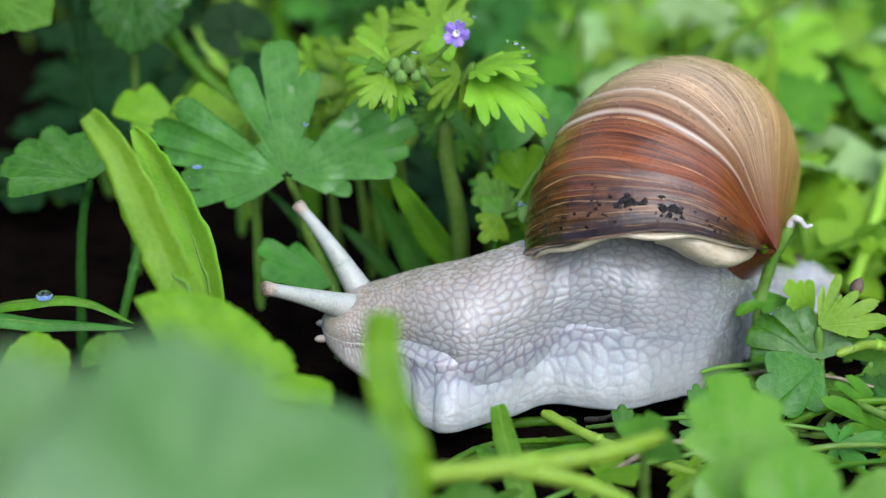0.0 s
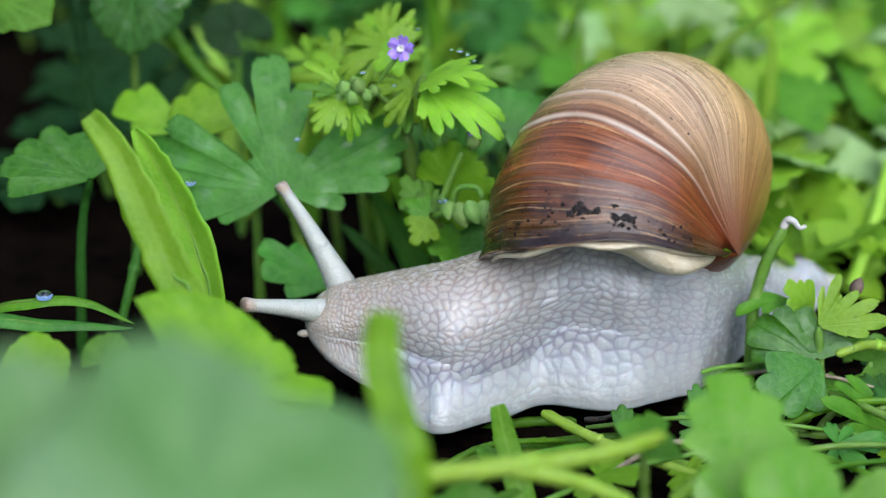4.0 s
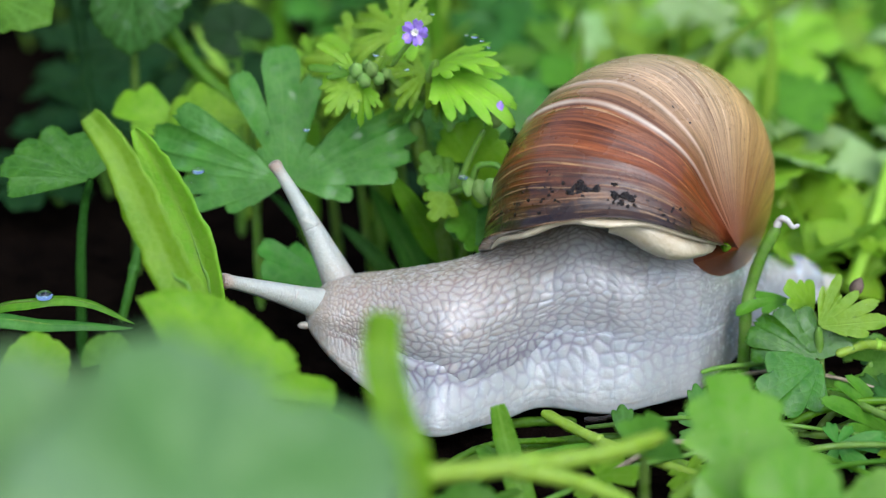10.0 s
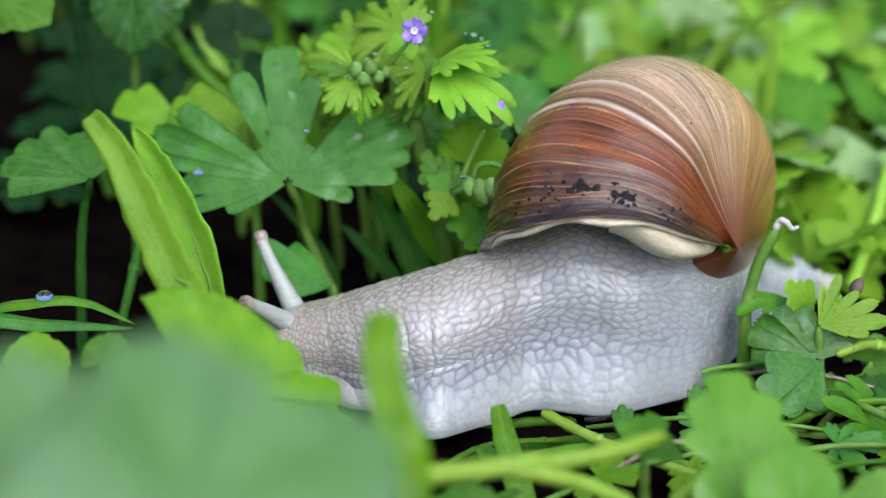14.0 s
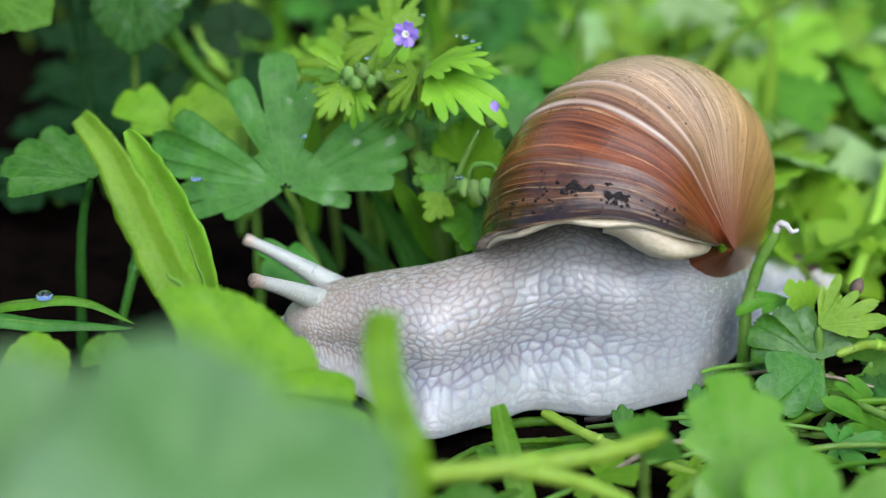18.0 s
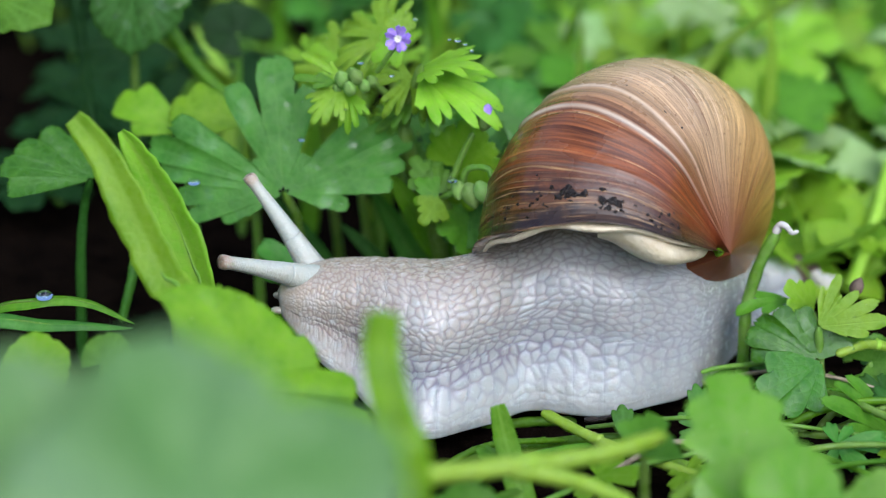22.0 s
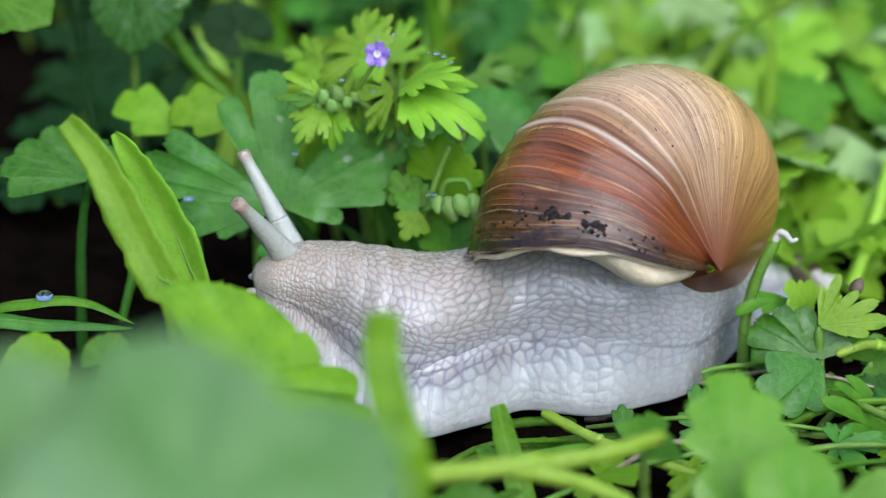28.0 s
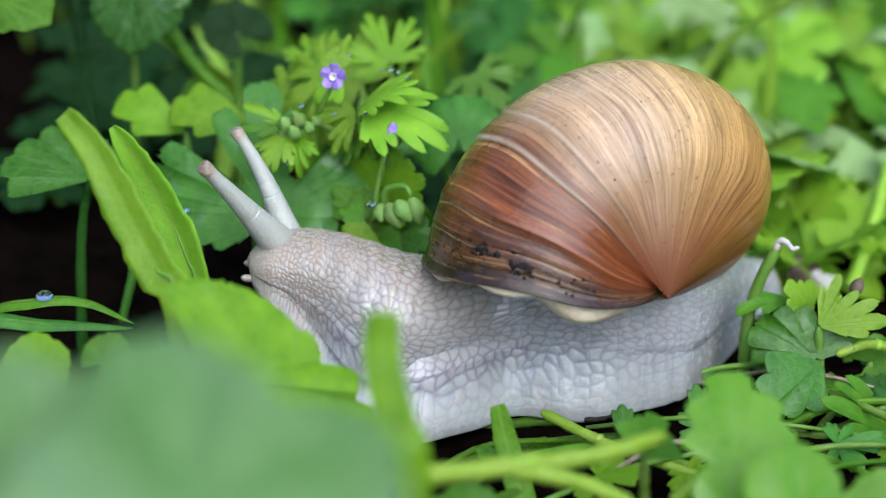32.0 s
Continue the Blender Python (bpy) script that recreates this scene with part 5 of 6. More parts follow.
# half shade is in this leaf's colour, full shade in the next one's
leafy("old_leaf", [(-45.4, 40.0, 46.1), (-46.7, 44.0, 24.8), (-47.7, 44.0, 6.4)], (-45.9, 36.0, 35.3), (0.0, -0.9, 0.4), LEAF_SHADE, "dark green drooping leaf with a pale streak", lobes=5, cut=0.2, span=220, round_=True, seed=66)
leafy("old_leaf", [(-32.4, 60.0, 32.7), (-32.9, 60.0, 19.6)], (-36.9, 62.0, 36.7), (0.0, -0.8, 0.6), LEAF_DARK, "leaf in the shade, its green darkened for it", lobes=5, cut=0.2, span=300, round_=True, seed=67)
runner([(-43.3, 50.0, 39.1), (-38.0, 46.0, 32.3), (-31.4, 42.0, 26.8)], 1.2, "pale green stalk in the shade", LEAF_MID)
runner([(-57.8, 60.0, 40.0), (-56.1, 56.0, 28.3), (-54.1, 50.0, 17.3)], 1.0, "stalk in the shade, its green darkened for it", LEAF_DARK)


def backdrop_plants():
    """The blurred bed of leaves and stalks behind the snail: thick on one side in lime and pale leaves coloured for
    light, sparse on the other in dark leaves coloured for shade.
    """
    rng = np.random.default_rng(77)
    for i in range(420):
        y = rng.uniform(52, 230)
        half = 0.2126 * (y + 275) + 12
        x = rng.uniform(-half, half)
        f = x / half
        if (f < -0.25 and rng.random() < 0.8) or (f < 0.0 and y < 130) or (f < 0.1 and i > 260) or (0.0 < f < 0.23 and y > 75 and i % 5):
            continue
        # the dark leaf colours here carry the shade of the gaps
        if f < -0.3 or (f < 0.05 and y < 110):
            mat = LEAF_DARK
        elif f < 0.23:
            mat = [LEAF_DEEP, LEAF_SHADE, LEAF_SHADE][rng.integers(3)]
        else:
            # light on this side is coloured in with pale and bright leaves
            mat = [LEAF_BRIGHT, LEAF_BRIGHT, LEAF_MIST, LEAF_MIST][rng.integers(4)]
        h = rng.uniform(4, 22) if y < 120 else rng.uniform(6, 34)
        r = rng.uniform(8, 14)
        if f > 0.1 and y < 85:
            y += 45
        a = rng.uniform(0, 2 * math.pi)
        b = (x, y, h)
        tip = (x + r * math.cos(a), y + r * math.sin(a) * 0.8, h + rng.uniform(-3, 6))
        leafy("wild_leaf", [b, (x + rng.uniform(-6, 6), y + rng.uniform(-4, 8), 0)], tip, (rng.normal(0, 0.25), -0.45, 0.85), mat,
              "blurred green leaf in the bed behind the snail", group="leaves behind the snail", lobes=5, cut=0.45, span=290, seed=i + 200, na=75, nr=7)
    top = np.random.default_rng(12)
    for i in range(90):
        y = top.uniform(50, 150)
        half = 0.2126 * (y + 275) + 8
        x = top.uniform(0.25, 1.0) * half
        r, a, h = top.uniform(8, 15), top.uniform(0, 6.28), top.uniform(10, 20)
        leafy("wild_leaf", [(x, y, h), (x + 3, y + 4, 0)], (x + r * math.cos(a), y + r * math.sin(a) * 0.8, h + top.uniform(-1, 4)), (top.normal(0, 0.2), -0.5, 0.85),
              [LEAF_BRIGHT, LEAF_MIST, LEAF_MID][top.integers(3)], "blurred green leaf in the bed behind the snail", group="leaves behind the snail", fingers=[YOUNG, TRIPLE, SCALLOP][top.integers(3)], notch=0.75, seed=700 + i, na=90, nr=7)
    for i in range(24):
        y = rng.uniform(70, 190)
        half = 0.2126 * (y + 275)
        x = rng.uniform(-half, -0.3 * half)
        r, a = rng.uniform(9, 16), rng.uniform(0, 6.28)
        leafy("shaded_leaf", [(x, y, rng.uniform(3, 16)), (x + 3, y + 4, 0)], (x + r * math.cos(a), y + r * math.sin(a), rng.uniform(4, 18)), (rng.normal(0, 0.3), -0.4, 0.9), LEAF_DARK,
              "leaf behind the grass with shade put into its dark colour", group="leaves in the shade", lobes=5, cut=0.3, span=290, seed=500 + i, na=75, nr=7)
    for i in range(60):
        y = rng.uniform(50, 210)
        half = 0.2126 * (y + 275) + 10
        x = rng.uniform(-0.5 * half, half)
        h = rng.uniform(14, 40)
        e = blade("wild_grass_blade", [(x, y, 0), (x + rng.normal(0, 4), y, h * 0.55), (x + rng.normal(0, 12), y + rng.normal(0, 6), h)], rng.uniform(1.6, 3.2), (1, 0.3, 0), "blurred grass blade behind the snail",
                  [GRASS, LEAF_BRIGHT, STEM_LIGHT][rng.integers(3)], seed=i, n=12, rib=False)
        e["group"] = "grass behind the snail"


backdrop_plants()


def ground_cover():
    """A low carpet of small leaves on the soil behind the snail, thinning towards the shade."""
    rng = np.random.default_rng(9)
    top, _ = palm_grid(1.0, lobes=3, cut=0.3, span=300, na=16, nr=3, seed=4)
    n, pts, faces = top.shape[0] * top.shape[1], [], []
    idx = np.arange(n).reshape(top.shape[:2])
    quads = np.stack([idx[:-1, :-1], idx[:-1, 1:], idx[1:, 1:], idx[1:, :-1]], -1).reshape(-1, 4)
    for i in range(5200):
        y = rng.uniform(30, 330)
        half = 0.2126 * (y + 275) + 25
        x = rng.uniform(-half, half)
        if x < 0.24 * half:
            continue
        m = (Euler((rng.normal(0.35, 0.35), rng.normal(0, 0.35), rng.uniform(0, 6.3))).to_matrix())
        q = top.reshape(-1, 3) * rng.uniform(4, 9) @ np.array(m).T + np.array([x, y, rng.uniform(0.5, 8)])
        faces.append(quads + len(pts) * n)
        pts.append(q)
    me = bpy.data.meshes.new("ground_cover")
    me.from_pydata((np.concatenate(pts) * MM).tolist(), [], np.concatenate(faces).tolist())
    # lightened leaf colour stands in for light on the carpet
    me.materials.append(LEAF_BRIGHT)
    tagged(new("ground_cover", me), "low carpet of small green leaves on the soil", "ground cover", kind="stuff")


ground_cover()


# ---- movement ----
def slide(rows, t):
    """Value of a list of (seconds, x, z) at t."""
    a = np.array(rows)
    return np.array([np.interp(t, a[:, 0], a[:, 1]), np.interp(t, a[:, 0], a[:, 2])])


HEAD_WAY = [(0, 4.7, -1.4), (1, 3.7, -1.6), (2, 2.8, -1.6), (3, 2.4, -1.0), (5.5, 2.4, -0.4), (7, 2.7, -0.3), (8, 2.1, 0.1), (9, 2.2, 0.4), (10, 2.4, 0.6), (11, 0.8, 0.8), (12, -1.2, -0.6), (13, -2.7, -2.5), (14.5, -4.5, -4.3), (16.5, -1.9, -1.9), (18, -0.4, -0.8), (19, 0.0, 0.0), (20, -0.2, 1.4), (21, -0.8, 2.1), (22, -1.2, 2.8), (23, -2.3, 3.0), (24, -3.3, 3.3), (25.5, -4.3, 3.5), (27.5, -4.4, 4.9), (28.5, -4.7, 5.9), (29.5, -5.1, 5.9), (30.5, -5.3, 6.2), (31.25, -5.2, 6.9), (32, -5.1, 7.5)]
NECK_WAY = [(0, 5.5, 0.4), (1, 4.8, 0.3), (2, 3.7, 0.3), (3, 3.3, 0.4), (5.5, 2.8, 0.0), (7, 2.8, 0.0), (8, 2.2, 0.1), (9, 2.2, 0.4), (10, 2.0, 0.3), (11, 0.7, 0.0), (12, -0.9, -0.8), (13, -2.3, -2.1), (14.5, -3.8, -3.5), (16.5, -1.7, -1.0), (18, -0.1, 0.0), (19, 0.0, 0.0), (20, 0.0, 1.4), (21, -0.2, 2.1), (22, -0.6, 2.6), (23, -1.8, 2.9), (24, -2.7, 2.9), (25.5, -3.7, 3.1), (27.5, -4.4, 4.3), (28.5, -4.5, 5.5), (29.5, -5.4, 5.8), (30.5, -6.3, 5.9), (31.25, -6.3, 6.3), (32, -6.4, 6.6)]
CHEST_WAY = [(0, 4.4, 0.7), (1, 3.7, 0.5), (2, 2.8, 0.5), (3, 2.6, 0.5), (5.5, 2.5, 0.4), (7, 2.5, 0.4), (8, 2.5, 0.4), (9, 2.5, 0.4), (10, 2.5, 0.4), (11, 2.2, 0.2), (12, 1.4, 0.2), (13, 0.6, -0.2), (14.5, -0.3, -0.6), (16.5, -0.2, -0.1), (18, 0.0, 0.0), (19, 0.0, 0.0), (20, 0.0, 0.2), (21, -0.1, 0.4), (22, -0.2, 0.4), (23, -0.2, 0.4), (24, -0.4, 0.4), (25.5, -1.1, 0.4), (27.5, -1.8, 1.1), (28.5, -2.7, 1.5), (29.5, -3.6, 1.5), (30.5, -4.6, 1.5), (31.25, -5.3, 1.4), (32, -5.9, 1.3)]
MID_WAY = [(0, 4.5, 1.3), (1, 4.0, 1.3), (2, 3.3, 1.2), (3, 3.0, 1.2), (5.5, 2.9, 1.0), (7, 2.6, 1.0), (8, 2.4, 0.9), (9, 2.4, 0.7), (10, 2.2, 0.6), (11, 1.9, 0.4), (12, 1.6, 0.3), (13, 1.1, 0.2), (14.5, 0.7, 0.1), (16.5, 0.4, 0.1), (18, 0.1, 0.1), (19, 0.0, 0.0), (20, -0.1, 0.0), (21, -0.3, 0.0), (22, -0.4, 0.0), (23, -0.6, 0.0), (24, -0.8, -0.1), (25.5, -1.2, -0.1), (27.5, -1.8, 0.1), (28.5, -2.2, 0.1), (29.5, -2.6, -0.2), (30.5, -3.3, -0.5), (31.25, -3.8, -0.7), (32, -4.3, -1.1)]
HIND_WAY = [(0, 2.4, 1.1), (1, 2.2, 1.1), (2, 1.9, 0.9), (3, 1.7, 0.8), (5.5, 1.4, 0.5), (7, 1.3, 0.5), (8, 1.2, 0.5), (9, 1.1, 0.4), (10, 1.0, 0.4), (11, 0.9, 0.3), (12, 0.8, 0.3), (13, 0.6, 0.3), (14.5, 0.4, 0.2), (16.5, 0.2, 0.1), (18, 0.1, 0.0), (19, 0.0, 0.0), (20, -0.1, -0.1), (21, -0.2, -0.1), (22, -0.3, -0.2), (23, -0.4, -0.2), (24, -0.5, -0.2), (25.5, -0.6, -0.2), (27.5, -0.8, -0.3), (28.5, -0.9, -0.4), (29.5, -0.9, -0.7), (30.5, -1.1, -0.7), (31.25, -1.4, -0.7), (32, -1.6, -0.8)]
TAIL_WAY = [(0, 1.7, -1.1), (1, 1.6, -0.9), (2, 1.7, -1.1), (3, 1.4, -0.7), (5.5, 0.6, -0.3), (7, 0.5, 0.0), (8, 0.5, 0.1), (9, 0.3, 0.4), (10, 0.3, 0.4), (11, 0.3, 0.4), (12, 0.2, 0.4), (13, 0.2, 0.3), (14.5, 0.1, 0.1), (16.5, 0.0, 0.0), (18, 0.0, 0.0), (19, 0.0, 0.0), (20, 0.0, 0.0), (21, 0.0, 0.0), (22, 0.0, 0.0), (23, 0.0, 0.0), (24, 0.0, 0.0), (25.5, 0.0, 0.0), (27.5, -0.2, -0.3), (28.5, -0.2, -0.3), (29.5, -0.2, -0.3), (30.5, -0.2, -0.3), (31.25, -0.2, -0.2), (32, -0.3, 0.0)]
TIP_WAY = [(0, 5.0, -0.6), (1, 4.9, -0.5), (2, 4.8, -0.6), (3, 4.4, -0.4), (5.5, 3.7, -0.2), (9, 3.2, 0.2), (12, 3.0, 0.3), (14.5, 2.0, 0.1), (16.5, 1.0, 0.0), (19, 0.0, 0.0), (22, -0.3, 0.0), (25.5, -0.8, 0.0), (27.5, -1.4, -0.2), (28.5, -2.0, -0.3), (30.5, -3.0, -0.4), (32, -3.8, -0.3)]
WAYS = [(54.0, TIP_WAY), (40.0, TAIL_WAY), (26.0, HIND_WAY), (10.0, MID_WAY), (-1.0, CHEST_WAY), (-9.5, NECK_WAY), (-15.5, HEAD_WAY), (-24.0, HEAD_WAY)]
TIMES = [r[0] for r in HEAD_WAY]

FLOWER_WAY = [(0, 5.6, -0.5), (1, 2.9, -0.8), (2, 1.3, -1.6), (3, -0.4, -2.2), (5.5, 0.1, -0.6), (7, 0.8, -0.1), (8, 0.9, 0.0), (9, 1.2, 0.2), (10, 1.2, 0.2), (11, 1.2, 0.4), (12, 1.2, 0.4), (13, 1.0, 0.5), (14.5, 1.2, 0.4), (16.5, 0.7, 0.2), (18, 0.2, 0.1), (19, 0.0, 0.0), (20, -0.2, -0.1), (21, -0.5, -0.2), (22, -0.6, -0.4), (23, -0.8, -0.4), (24, -0.9, -0.5), (25.5, -1.3, -0.5), (27.5, -2.1, -1.6), (28.5, -3.6, -2.7), (29.5, -4.7, -3.0), (30.5, -6.1, -3.6), (31.25, -6.8, -3.8), (32, -7.7, -4.5)]
SHOOT_WAY = [(0, 6.8, -3.6), (1, 3.1, -3.8), (2, 0.3, -3.9), (3, -1.5, -3.9), (5.5, -1.1, -1.4), (7, 0.1, -0.4), (8, 0.5, -0.3), (9, 0.7, 0.0), (10, 0.7, 0.1), (11, 0.7, 0.1), (12, 0.8, 0.2), (13, 0.8, 0.2), (14.5, 0.8, 0.2), (16.5, 0.5, 0.2), (18, 0.2, 0.1), (19, 0.0, 0.0), (20, -0.1, -0.1), (21, -0.4, -0.1), (22, -0.4, -0.4), (23, -0.6, -0.4), (24, -0.7, -0.4), (25.5, -0.9, -0.5), (27.5, -2.0, -1.6), (28.5, -3.5, -2.9), (29.5, -5.2, -3.0), (30.5, -6.5, -3.5), (31.25, -7.5, -3.4), (32, -9.0, -3.5)]
LEAF_WAY = [(0, 0.3, 1.8), (1, 0.3, 1.2), (2, -0.4, 0.1), (3, -0.9, -0.5), (5.5, 0.0, 0.5), (7, 0.3, 0.8), (8, 0.3, 0.9), (9, 0.4, 1.0), (10, 0.4, 1.0), (11, 0.4, 1.0), (12, 0.4, 1.0), (13, 0.4, 1.0), (14.5, 0.4, 0.8), (16.5, 0.1, 0.3), (18, 0.1, 0.1), (19, 0.0, 0.0), (20, -0.1, -0.1), (21, -0.1, -0.3), (22, -0.2, -0.4), (23, -0.2, -0.5), (24, -0.4, -0.5), (25.5, -0.4, -0.6), (27.5, -0.6, -1.8), (28.5, -1.3, -2.8), (29.5, -1.1, -3.2), (30.5, -1.3, -3.6), (31.25, -1.3, -3.7), (32, -1.6, -3.8)]
BLADE_WAY = [(0, 1.0, 0.1), (1, 1.1, 0.1), (2, 1.0, 0.0), (3, 1.1, 0.0), (5.5, 1.1, -0.1), (7, 1.1, 0.0), (8, 1.1, 0.0), (9, 1.1, 0.0), (10, 1.1, 0.0), (11, 1.2, 0.0), (12, 1.2, 0.0), (13, 1.2, -0.1), (14.5, 1.2, -0.1), (16.5, 0.4, 0.1), (18, 0.1, 0.1), (19, 0.0, 0.0), (20, -0.4, 0.1), (21, -0.5, 0.1), (22, -0.6, 0.1), (23, -0.6, 0.1), (24, -0.6, 0.1), (25.5, -0.7, 0.1), (27.5, -1.3, 0.0), (28.5, -1.7, 0.0), (29.5, -2.1, 0.0), (30.5, -2.1, 0.3), (31.25, -1.7, 0.8), (32, -1.7, 0.9)]
TWIG_WAY = [(0.0, 1.8, 0.8), (3.0, 1.2, 0.6), (7.0, 0.4, 0.8), (12.0, 0.0, 0.7), (19.0, 0.0, 0.0), (25.5, 0.0, -0.4), (28.5, 0.0, -1.4), (32.0, 0.2, -2.4)]
PUSH_WAY = [(0.0, -2.6, -0.6), (14.5, -1.6, -0.4), (16.5, -0.4, -0.1), (19.0, 0.0, 0.0), (25.5, 0.2, 0.4), (32.0, 0.4, 0.8)]


def sway(plant, base, way, height, lean=0.8):
    """Lean a plant about its root, and slide it a little, so that its top follows the way."""
    b = Vector(base) * MM
    rows = []
    for t, x, z in way:
        a = math.asin(max(-0.6, min(0.6, lean * x / height)))
        rest = Vector(((1 - lean) * x, 0, z + height * (1 - math.cos(a)))) * MM
        rows.append((t, Matrix.Translation(b + rest) @ Matrix.Rotation(a, 4, 'Y')))
    walk(plant, rows)


SHELL_ROWS = [
    (0, pose(0.02209, 0.03248, 0.01561, 97.17, -10.11, -148.14)),
    (0.5, pose(0.02135, 0.03225, 0.01663, 95.78, -9.31, -147.67)),
    (1, pose(0.02074, 0.03198, 0.01769, 94.39, -8.51, -147.91)),
    (1.5, pose(0.02000, 0.03158, 0.01859, 93.09, -7.98, -147.90)),
    (2, pose(0.01919, 0.03098, 0.01917, 92.27, -7.48, -148.62)),
    (2.5, pose(0.01873, 0.03054, 0.01967, 91.82, -6.53, -149.33)),
    (3, pose(0.01850, 0.03031, 0.01970, 92.00, -6.26, -149.83)),
    (3.5, pose(0.01829, 0.03027, 0.01910, 93.08, -6.92, -150.23)),
    (5.5, pose(0.01822, 0.03034, 0.01684, 97.49, -9.57, -151.35)),
    (6.5, pose(0.01842, 0.03030, 0.01605, 98.81, -10.81, -152.02)),
    (8, pose(0.01883, 0.03031, 0.01551, 99.57, -11.75, -152.55)),
    (10, pose(0.01896, 0.03040, 0.01531, 100.01, -12.09, -152.86)),
    (13, pose(0.01912, 0.03063, 0.01501, 100.33, -12.58, -153.22)),
    (14.5, pose(0.01926, 0.03087, 0.01489, 100.20, -12.66, -153.35)),
    (16.5, pose(0.01935, 0.03119, 0.01489, 100.31, -12.30, -153.90)),
    (19, pose(0.01943, 0.03127, 0.01484, 100.14, -11.84, -154.66)),
    (22, pose(0.01967, 0.03083, 0.01493, 99.78, -11.38, -155.55)),
    (25, pose(0.01974, 0.03035, 0.01510, 99.61, -11.00, -156.44)),
    (25.5, pose(0.01991, 0.03031, 0.01531, 99.28, -10.96, -156.67)),
    (27.5, pose(0.02067, 0.02996, 0.01634, 96.39, -9.46, -158.29)),
    (28, pose(0.02091, 0.02983, 0.01682, 95.01, -8.70, -158.99)),
    (28.5, pose(0.02140, 0.02968, 0.01778, 93.07, -7.59, -160.24)),
    (29, pose(0.02185, 0.02962, 0.01895, 90.18, -7.38, -161.11)),
    (29.5, pose(0.02208, 0.02962, 0.02024, 87.41, -7.29, -161.70)),
    (30, pose(0.02210, 0.02932, 0.02142, 85.24, -6.85, -162.57)),
    (30.5, pose(0.02197, 0.02852, 0.02255, 83.67, -6.06, -163.83)),
    (31, pose(0.02184, 0.02747, 0.02376, 82.96, -4.51, -165.88)),
    (31.5, pose(0.02190, 0.02626, 0.02495, 82.02, -2.72, -168.15)),
    (32, pose(0.02212, 0.02499, 0.02600, 80.83, -1.60, -170.47)),
]

FAR_TIP = [(0, -18.8, 25.6), (1, -20.6, 25.2), (2, -21.5, 25.5), (3, -20.8, 27.0), (3.5, -20.9, 27.7), (5.5, -20.8, 29.1), (6, -20.2, 29.2), (7, -21.4, 29.6), (8, -21.7, 30.5), (9, -20.2, 31.4), (10, -21.9, 31.2), (10.5, -22.8, 31.8), (11, -24.1, 30.9), (11.5, -25.0, 29.5), (12, -21.7, 29.2), (12.5, -24.7, 27.1), (13, -23.7, 22.7), (13.5, -23.0, 21.6), (14.5, -28.1, 18.6), (16.5, -27.7, 19.5), (17.5, -26.5, 20.5), (18.3, -26.2, 21.1), (19, -24.9, 23.3), (20, -24.4, 26.4), (21, -24.4, 27.9), (22, -25.6, 29.2), (23, -26.2, 29.7), (25, -26.8, 30.1), (27.5, -25.9, 32.4), (29, -28.3, 31.7), (30.5, -30.2, 32.1), (31, -29.5, 33.4), (32, -26.2, 36.2)]
FAR_ROOT = [(0, -11.3, 13.0), (1, -12.1, 12.7), (3, -13.3, 13.4), (6, -14.3, 13.8), (9, -14.7, 15.2), (10, -14.5, 15.4), (11, -15.8, 15.4), (12, -18.0, 14.0), (13, -19.4, 12.0), (14.5, -20.6, 9.9), (16.5, -17.3, 13.2), (17.5, -16.2, 14.6), (19, -16.0, 14.8), (20, -16.5, 15.9), (21, -17.3, 16.6), (22, -18.0, 17.0), (23, -18.8, 17.0), (25, -20.5, 17.4), (27.5, -20.4, 19.3), (28, -20.8, 20.0), (30, -21.1, 20.6), (31, -21.3, 21.5), (32, -21.3, 22.5)]
NEAR_TIP = [(0, -23.4, 17.9), (1, -24.9, 17.1), (2, -26.5, 16.1), (3, -26.5, 15.7), (6, -26.0, 15.0), (7, -26.4, 15.3), (7.5, -26.9, 19.5), (8.5, -27.7, 20.9), (9, -28.4, 19.9), (10, -28.9, 19.2), (10.5, -27.8, 18.7), (11, -28.6, 19.3), (12, -28.4, 16.5), (12.5, -27.2, 15.0), (13, -24.5, 15.7), (14.5, -26.3, 17.1), (16.5, -22.4, 19.3), (17.5, -23.5, 21.6), (18, -24.9, 19.7), (19, -25.0, 18.6), (20, -26.1, 20.8), (21, -27.9, 21.9), (22, -28.9, 21.8), (23, -30.3, 21.2), (23.5, -28.9, 22.4), (24, -30.0, 23.2), (25, -31.2, 23.1), (25.5, -30.3, 23.3), (27.5, -26.6, 27.3), (28, -26.4, 30.2), (29, -26.6, 31.7), (30, -28.3, 33.2), (32, -30.6, 34.8)]
NEAR_ROOT = [(0, -11.4, 12.1), (1, -12.6, 11.3), (2, -13.1, 11.0), (3, -13.6, 11.6), (6, -14.0, 11.1), (7, -14.3, 11.4), (8, -15.1, 12.2), (9, -15.4, 12.6), (10, -15.7, 12.7), (11, -16.8, 12.6), (12, -18.4, 11.2), (13, -18.9, 9.4), (14.5, -19.9, 9.3), (16.5, -16.9, 11.2), (17.5, -15.7, 12.8), (19, -15.1, 13.0), (20, -15.4, 14.4), (21, -16.2, 15.7), (22, -17.4, 16.5), (23, -18.6, 16.5), (24, -19.5, 16.5), (25, -20.5, 16.5), (27.5, -20.9, 19.3), (28, -21.1, 20.2), (30, -22.0, 21.1), (32, -22.4, 22.4)]


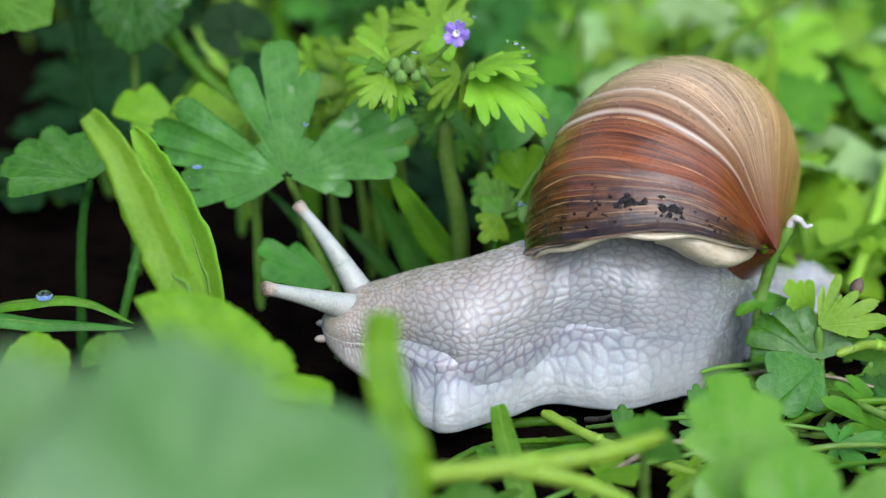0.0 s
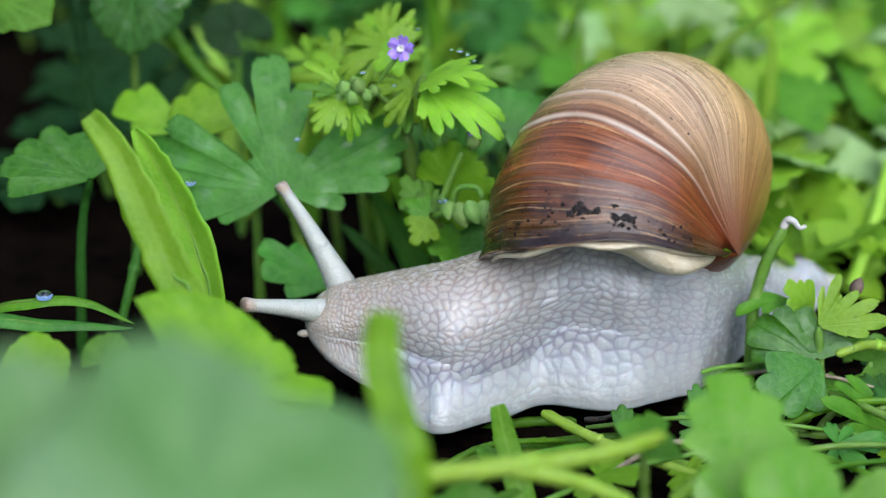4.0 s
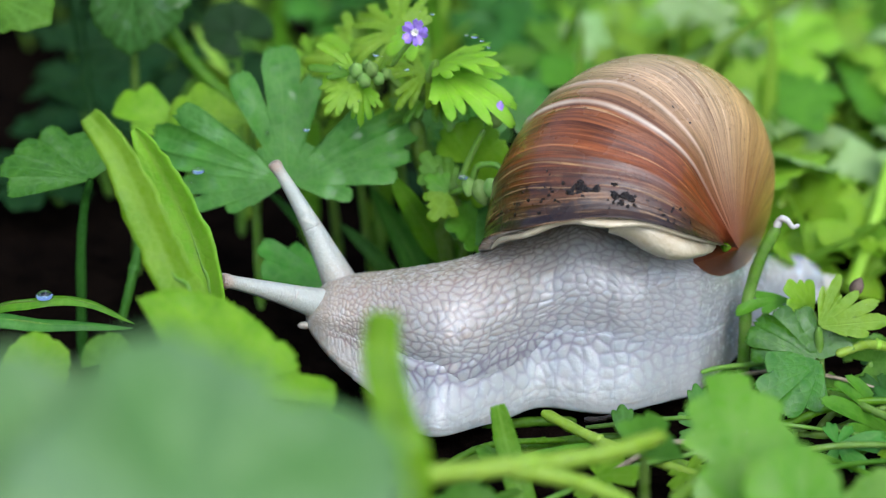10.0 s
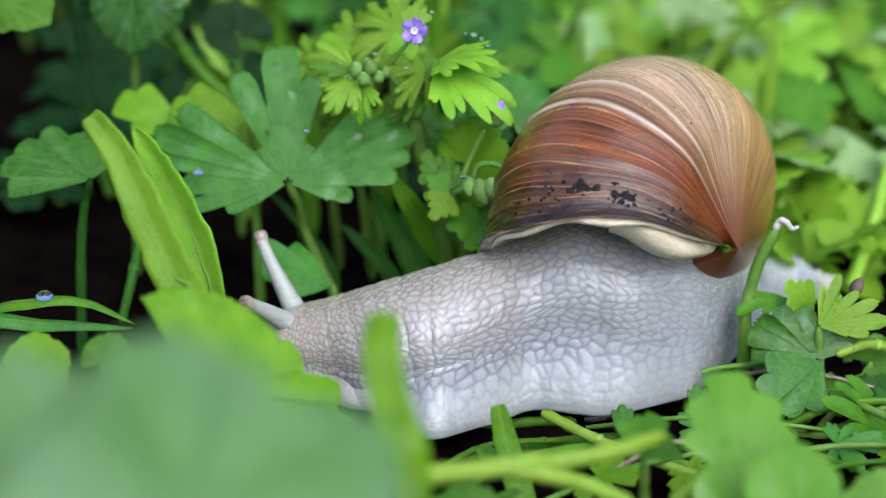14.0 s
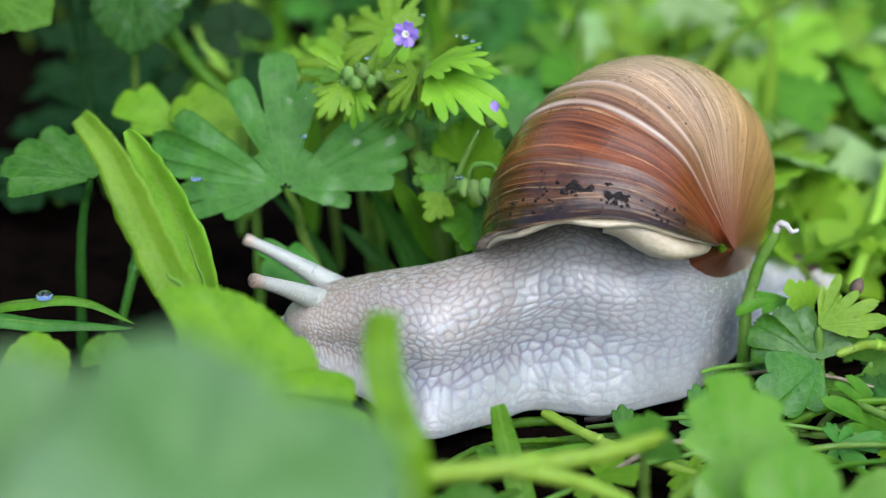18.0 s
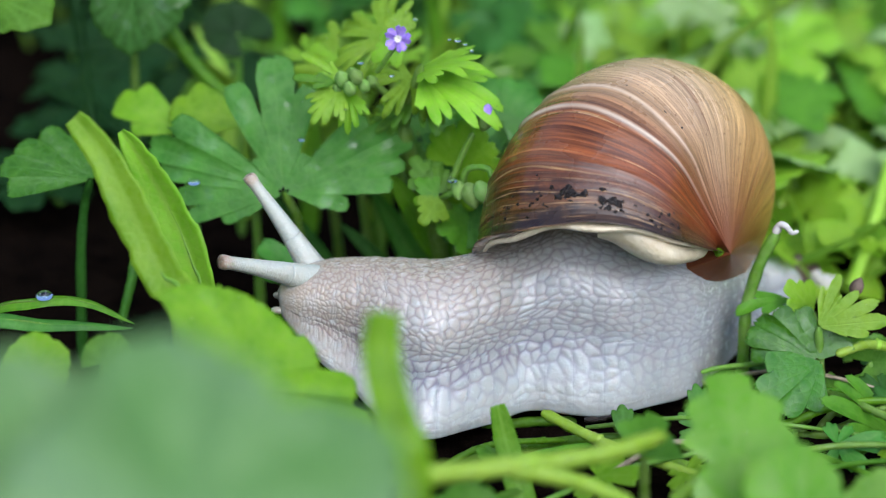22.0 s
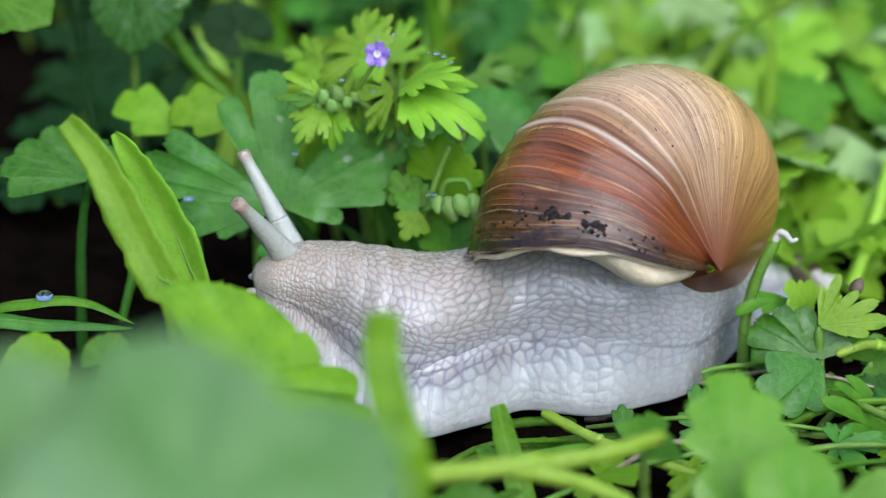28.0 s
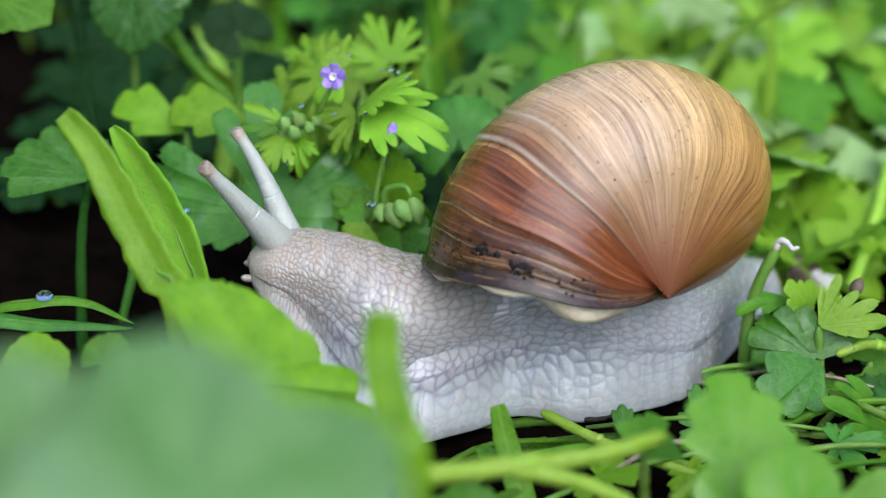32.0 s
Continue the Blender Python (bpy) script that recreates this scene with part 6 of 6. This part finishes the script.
def stalk_rows(tips, roots, y_tip, y_root):
    """The stalk slides out of the head along the line from root to tip."""
    rows = []
    for t, x, z in tips:
        rx, rz = slide(roots, t)
        m, length = blade_frame((rx, y_root, rz), (x, y_tip, z), (0.2, -0.6, 1.0))
        y = m.to_3x3() @ Vector((0, 1, 0))
        m.translation = (Vector((x, y_tip, z)) - STALK * y) * MM
        rows.append((t, m))
    return rows


def curl(tops, angles):
    """Bend the upper pieces of a stalk one after the other, an equal share of the angle at each joint."""
    for n, ob in enumerate(tops):
        rows = []
        for t, a in angles:
            m = Matrix.Identity(4)
            last = 0.0
            for j in JOINTS[:n + 1]:
                m = m @ pose(0, (j - last) * STALK * MM, 0, 0, 0, a / len(JOINTS))
                last = j
            rows.append((t, m))
        walk(ob, rows)


def body_rows(x0, lower):
    """Poses of one segment: the back follows the ways, the skirt clings to the ground but for its front, which lifts with the head."""
    rows = []
    px = [x for x, _ in WAYS][::-1]
    for t in TIMES:
        d = [slide(w, t) for _, w in WAYS][::-1]
        foot = slide(MID_WAY, t) * np.array([0.5, 0.75])

        def raw(x):
            v = np.array([np.interp(x, px, [q[k] for q in d]) for k in (0, 1)])
            f = np.interp(x, [-17, -5, 30, 42], [1, 0, 0, 1]) if lower else 1.0
            return v * f + foot * (1 - f)

        def at(x):
            return (raw(x - 5) + 2 * raw(x - 2.5) + 3 * raw(x) + 2 * raw(x + 2.5) + raw(x + 5)) / 9

        o, lo, hi = at(x0), at(x0 - 5), at(x0 + 5)
        angle = -math.atan2(hi[1] - lo[1], 10 + hi[0] - lo[0]) * 0.9
        z0 = 9.0
        m = Matrix.Translation(Vector((x0 + o[0], 0, z0 + o[1])) * MM) @ Matrix.Rotation(angle, 4, 'Y') @ Matrix.Translation(Vector((-x0, 0, -z0)) * MM)
        rows.append((t, m))
    return rows


def motions():
    walk(SHELL_OB, SHELL_ROWS)
    for ob, x, lower in SEGMENTS:
        walk(ob, body_rows(x, lower))
    walk(FAR_STALK, stalk_rows(FAR_TIP, FAR_ROOT, 6.0, 3.0))
    curl(FAR_CURL, [(0, 8), (1, 4), (6, 4), (9, 8), (11, 0), (11.6, -10), (12, -35), (12.5, -12), (13, -125), (13.5, -60), (14.5, 12), (19, 6), (25, 0), (28, 0), (32, 12)])
    curl(NEAR_CURL, [(0, 6), (6, 4), (7.5, -28), (8.5, -16), (10, 8), (12, 10), (13, 14), (16.5, 16), (19, 12), (24, 8), (27.5, 16), (28.5, 6), (32, 6)])
    walk(NEAR_STALK, stalk_rows(NEAR_TIP, NEAR_ROOT, -8.0, -1.5))
    sway(FLOWER_PLANT, FLOWER_BASE, FLOWER_WAY, 36.0)
    sway(SHOOT, SHOOT_BASE, SHOOT_WAY, 16.0, 0.35)
    sway(BIG_LEAF, BIG_BASE, LEAF_WAY, 22.0, 0.5)
    sway(BLADE_A, tuple(v / MM for v in BLADE_A.location), BLADE_WAY, 40.0)
    sway(BLADE_B, tuple(v / MM for v in BLADE_B.location), BLADE_WAY, 40.0)
    b = Vector(TWIG.location)
    walk(TWIG, [(t, Matrix.Translation(b + Vector((x, 0, z)) * MM)) for t, x, z in TWIG_WAY])
    b = Vector(PUSHED.location)
    walk(PUSHED, [(t, Matrix.Translation(b + Vector((x, 0, z)) * MM)) for t, x, z in PUSH_WAY])


motions()
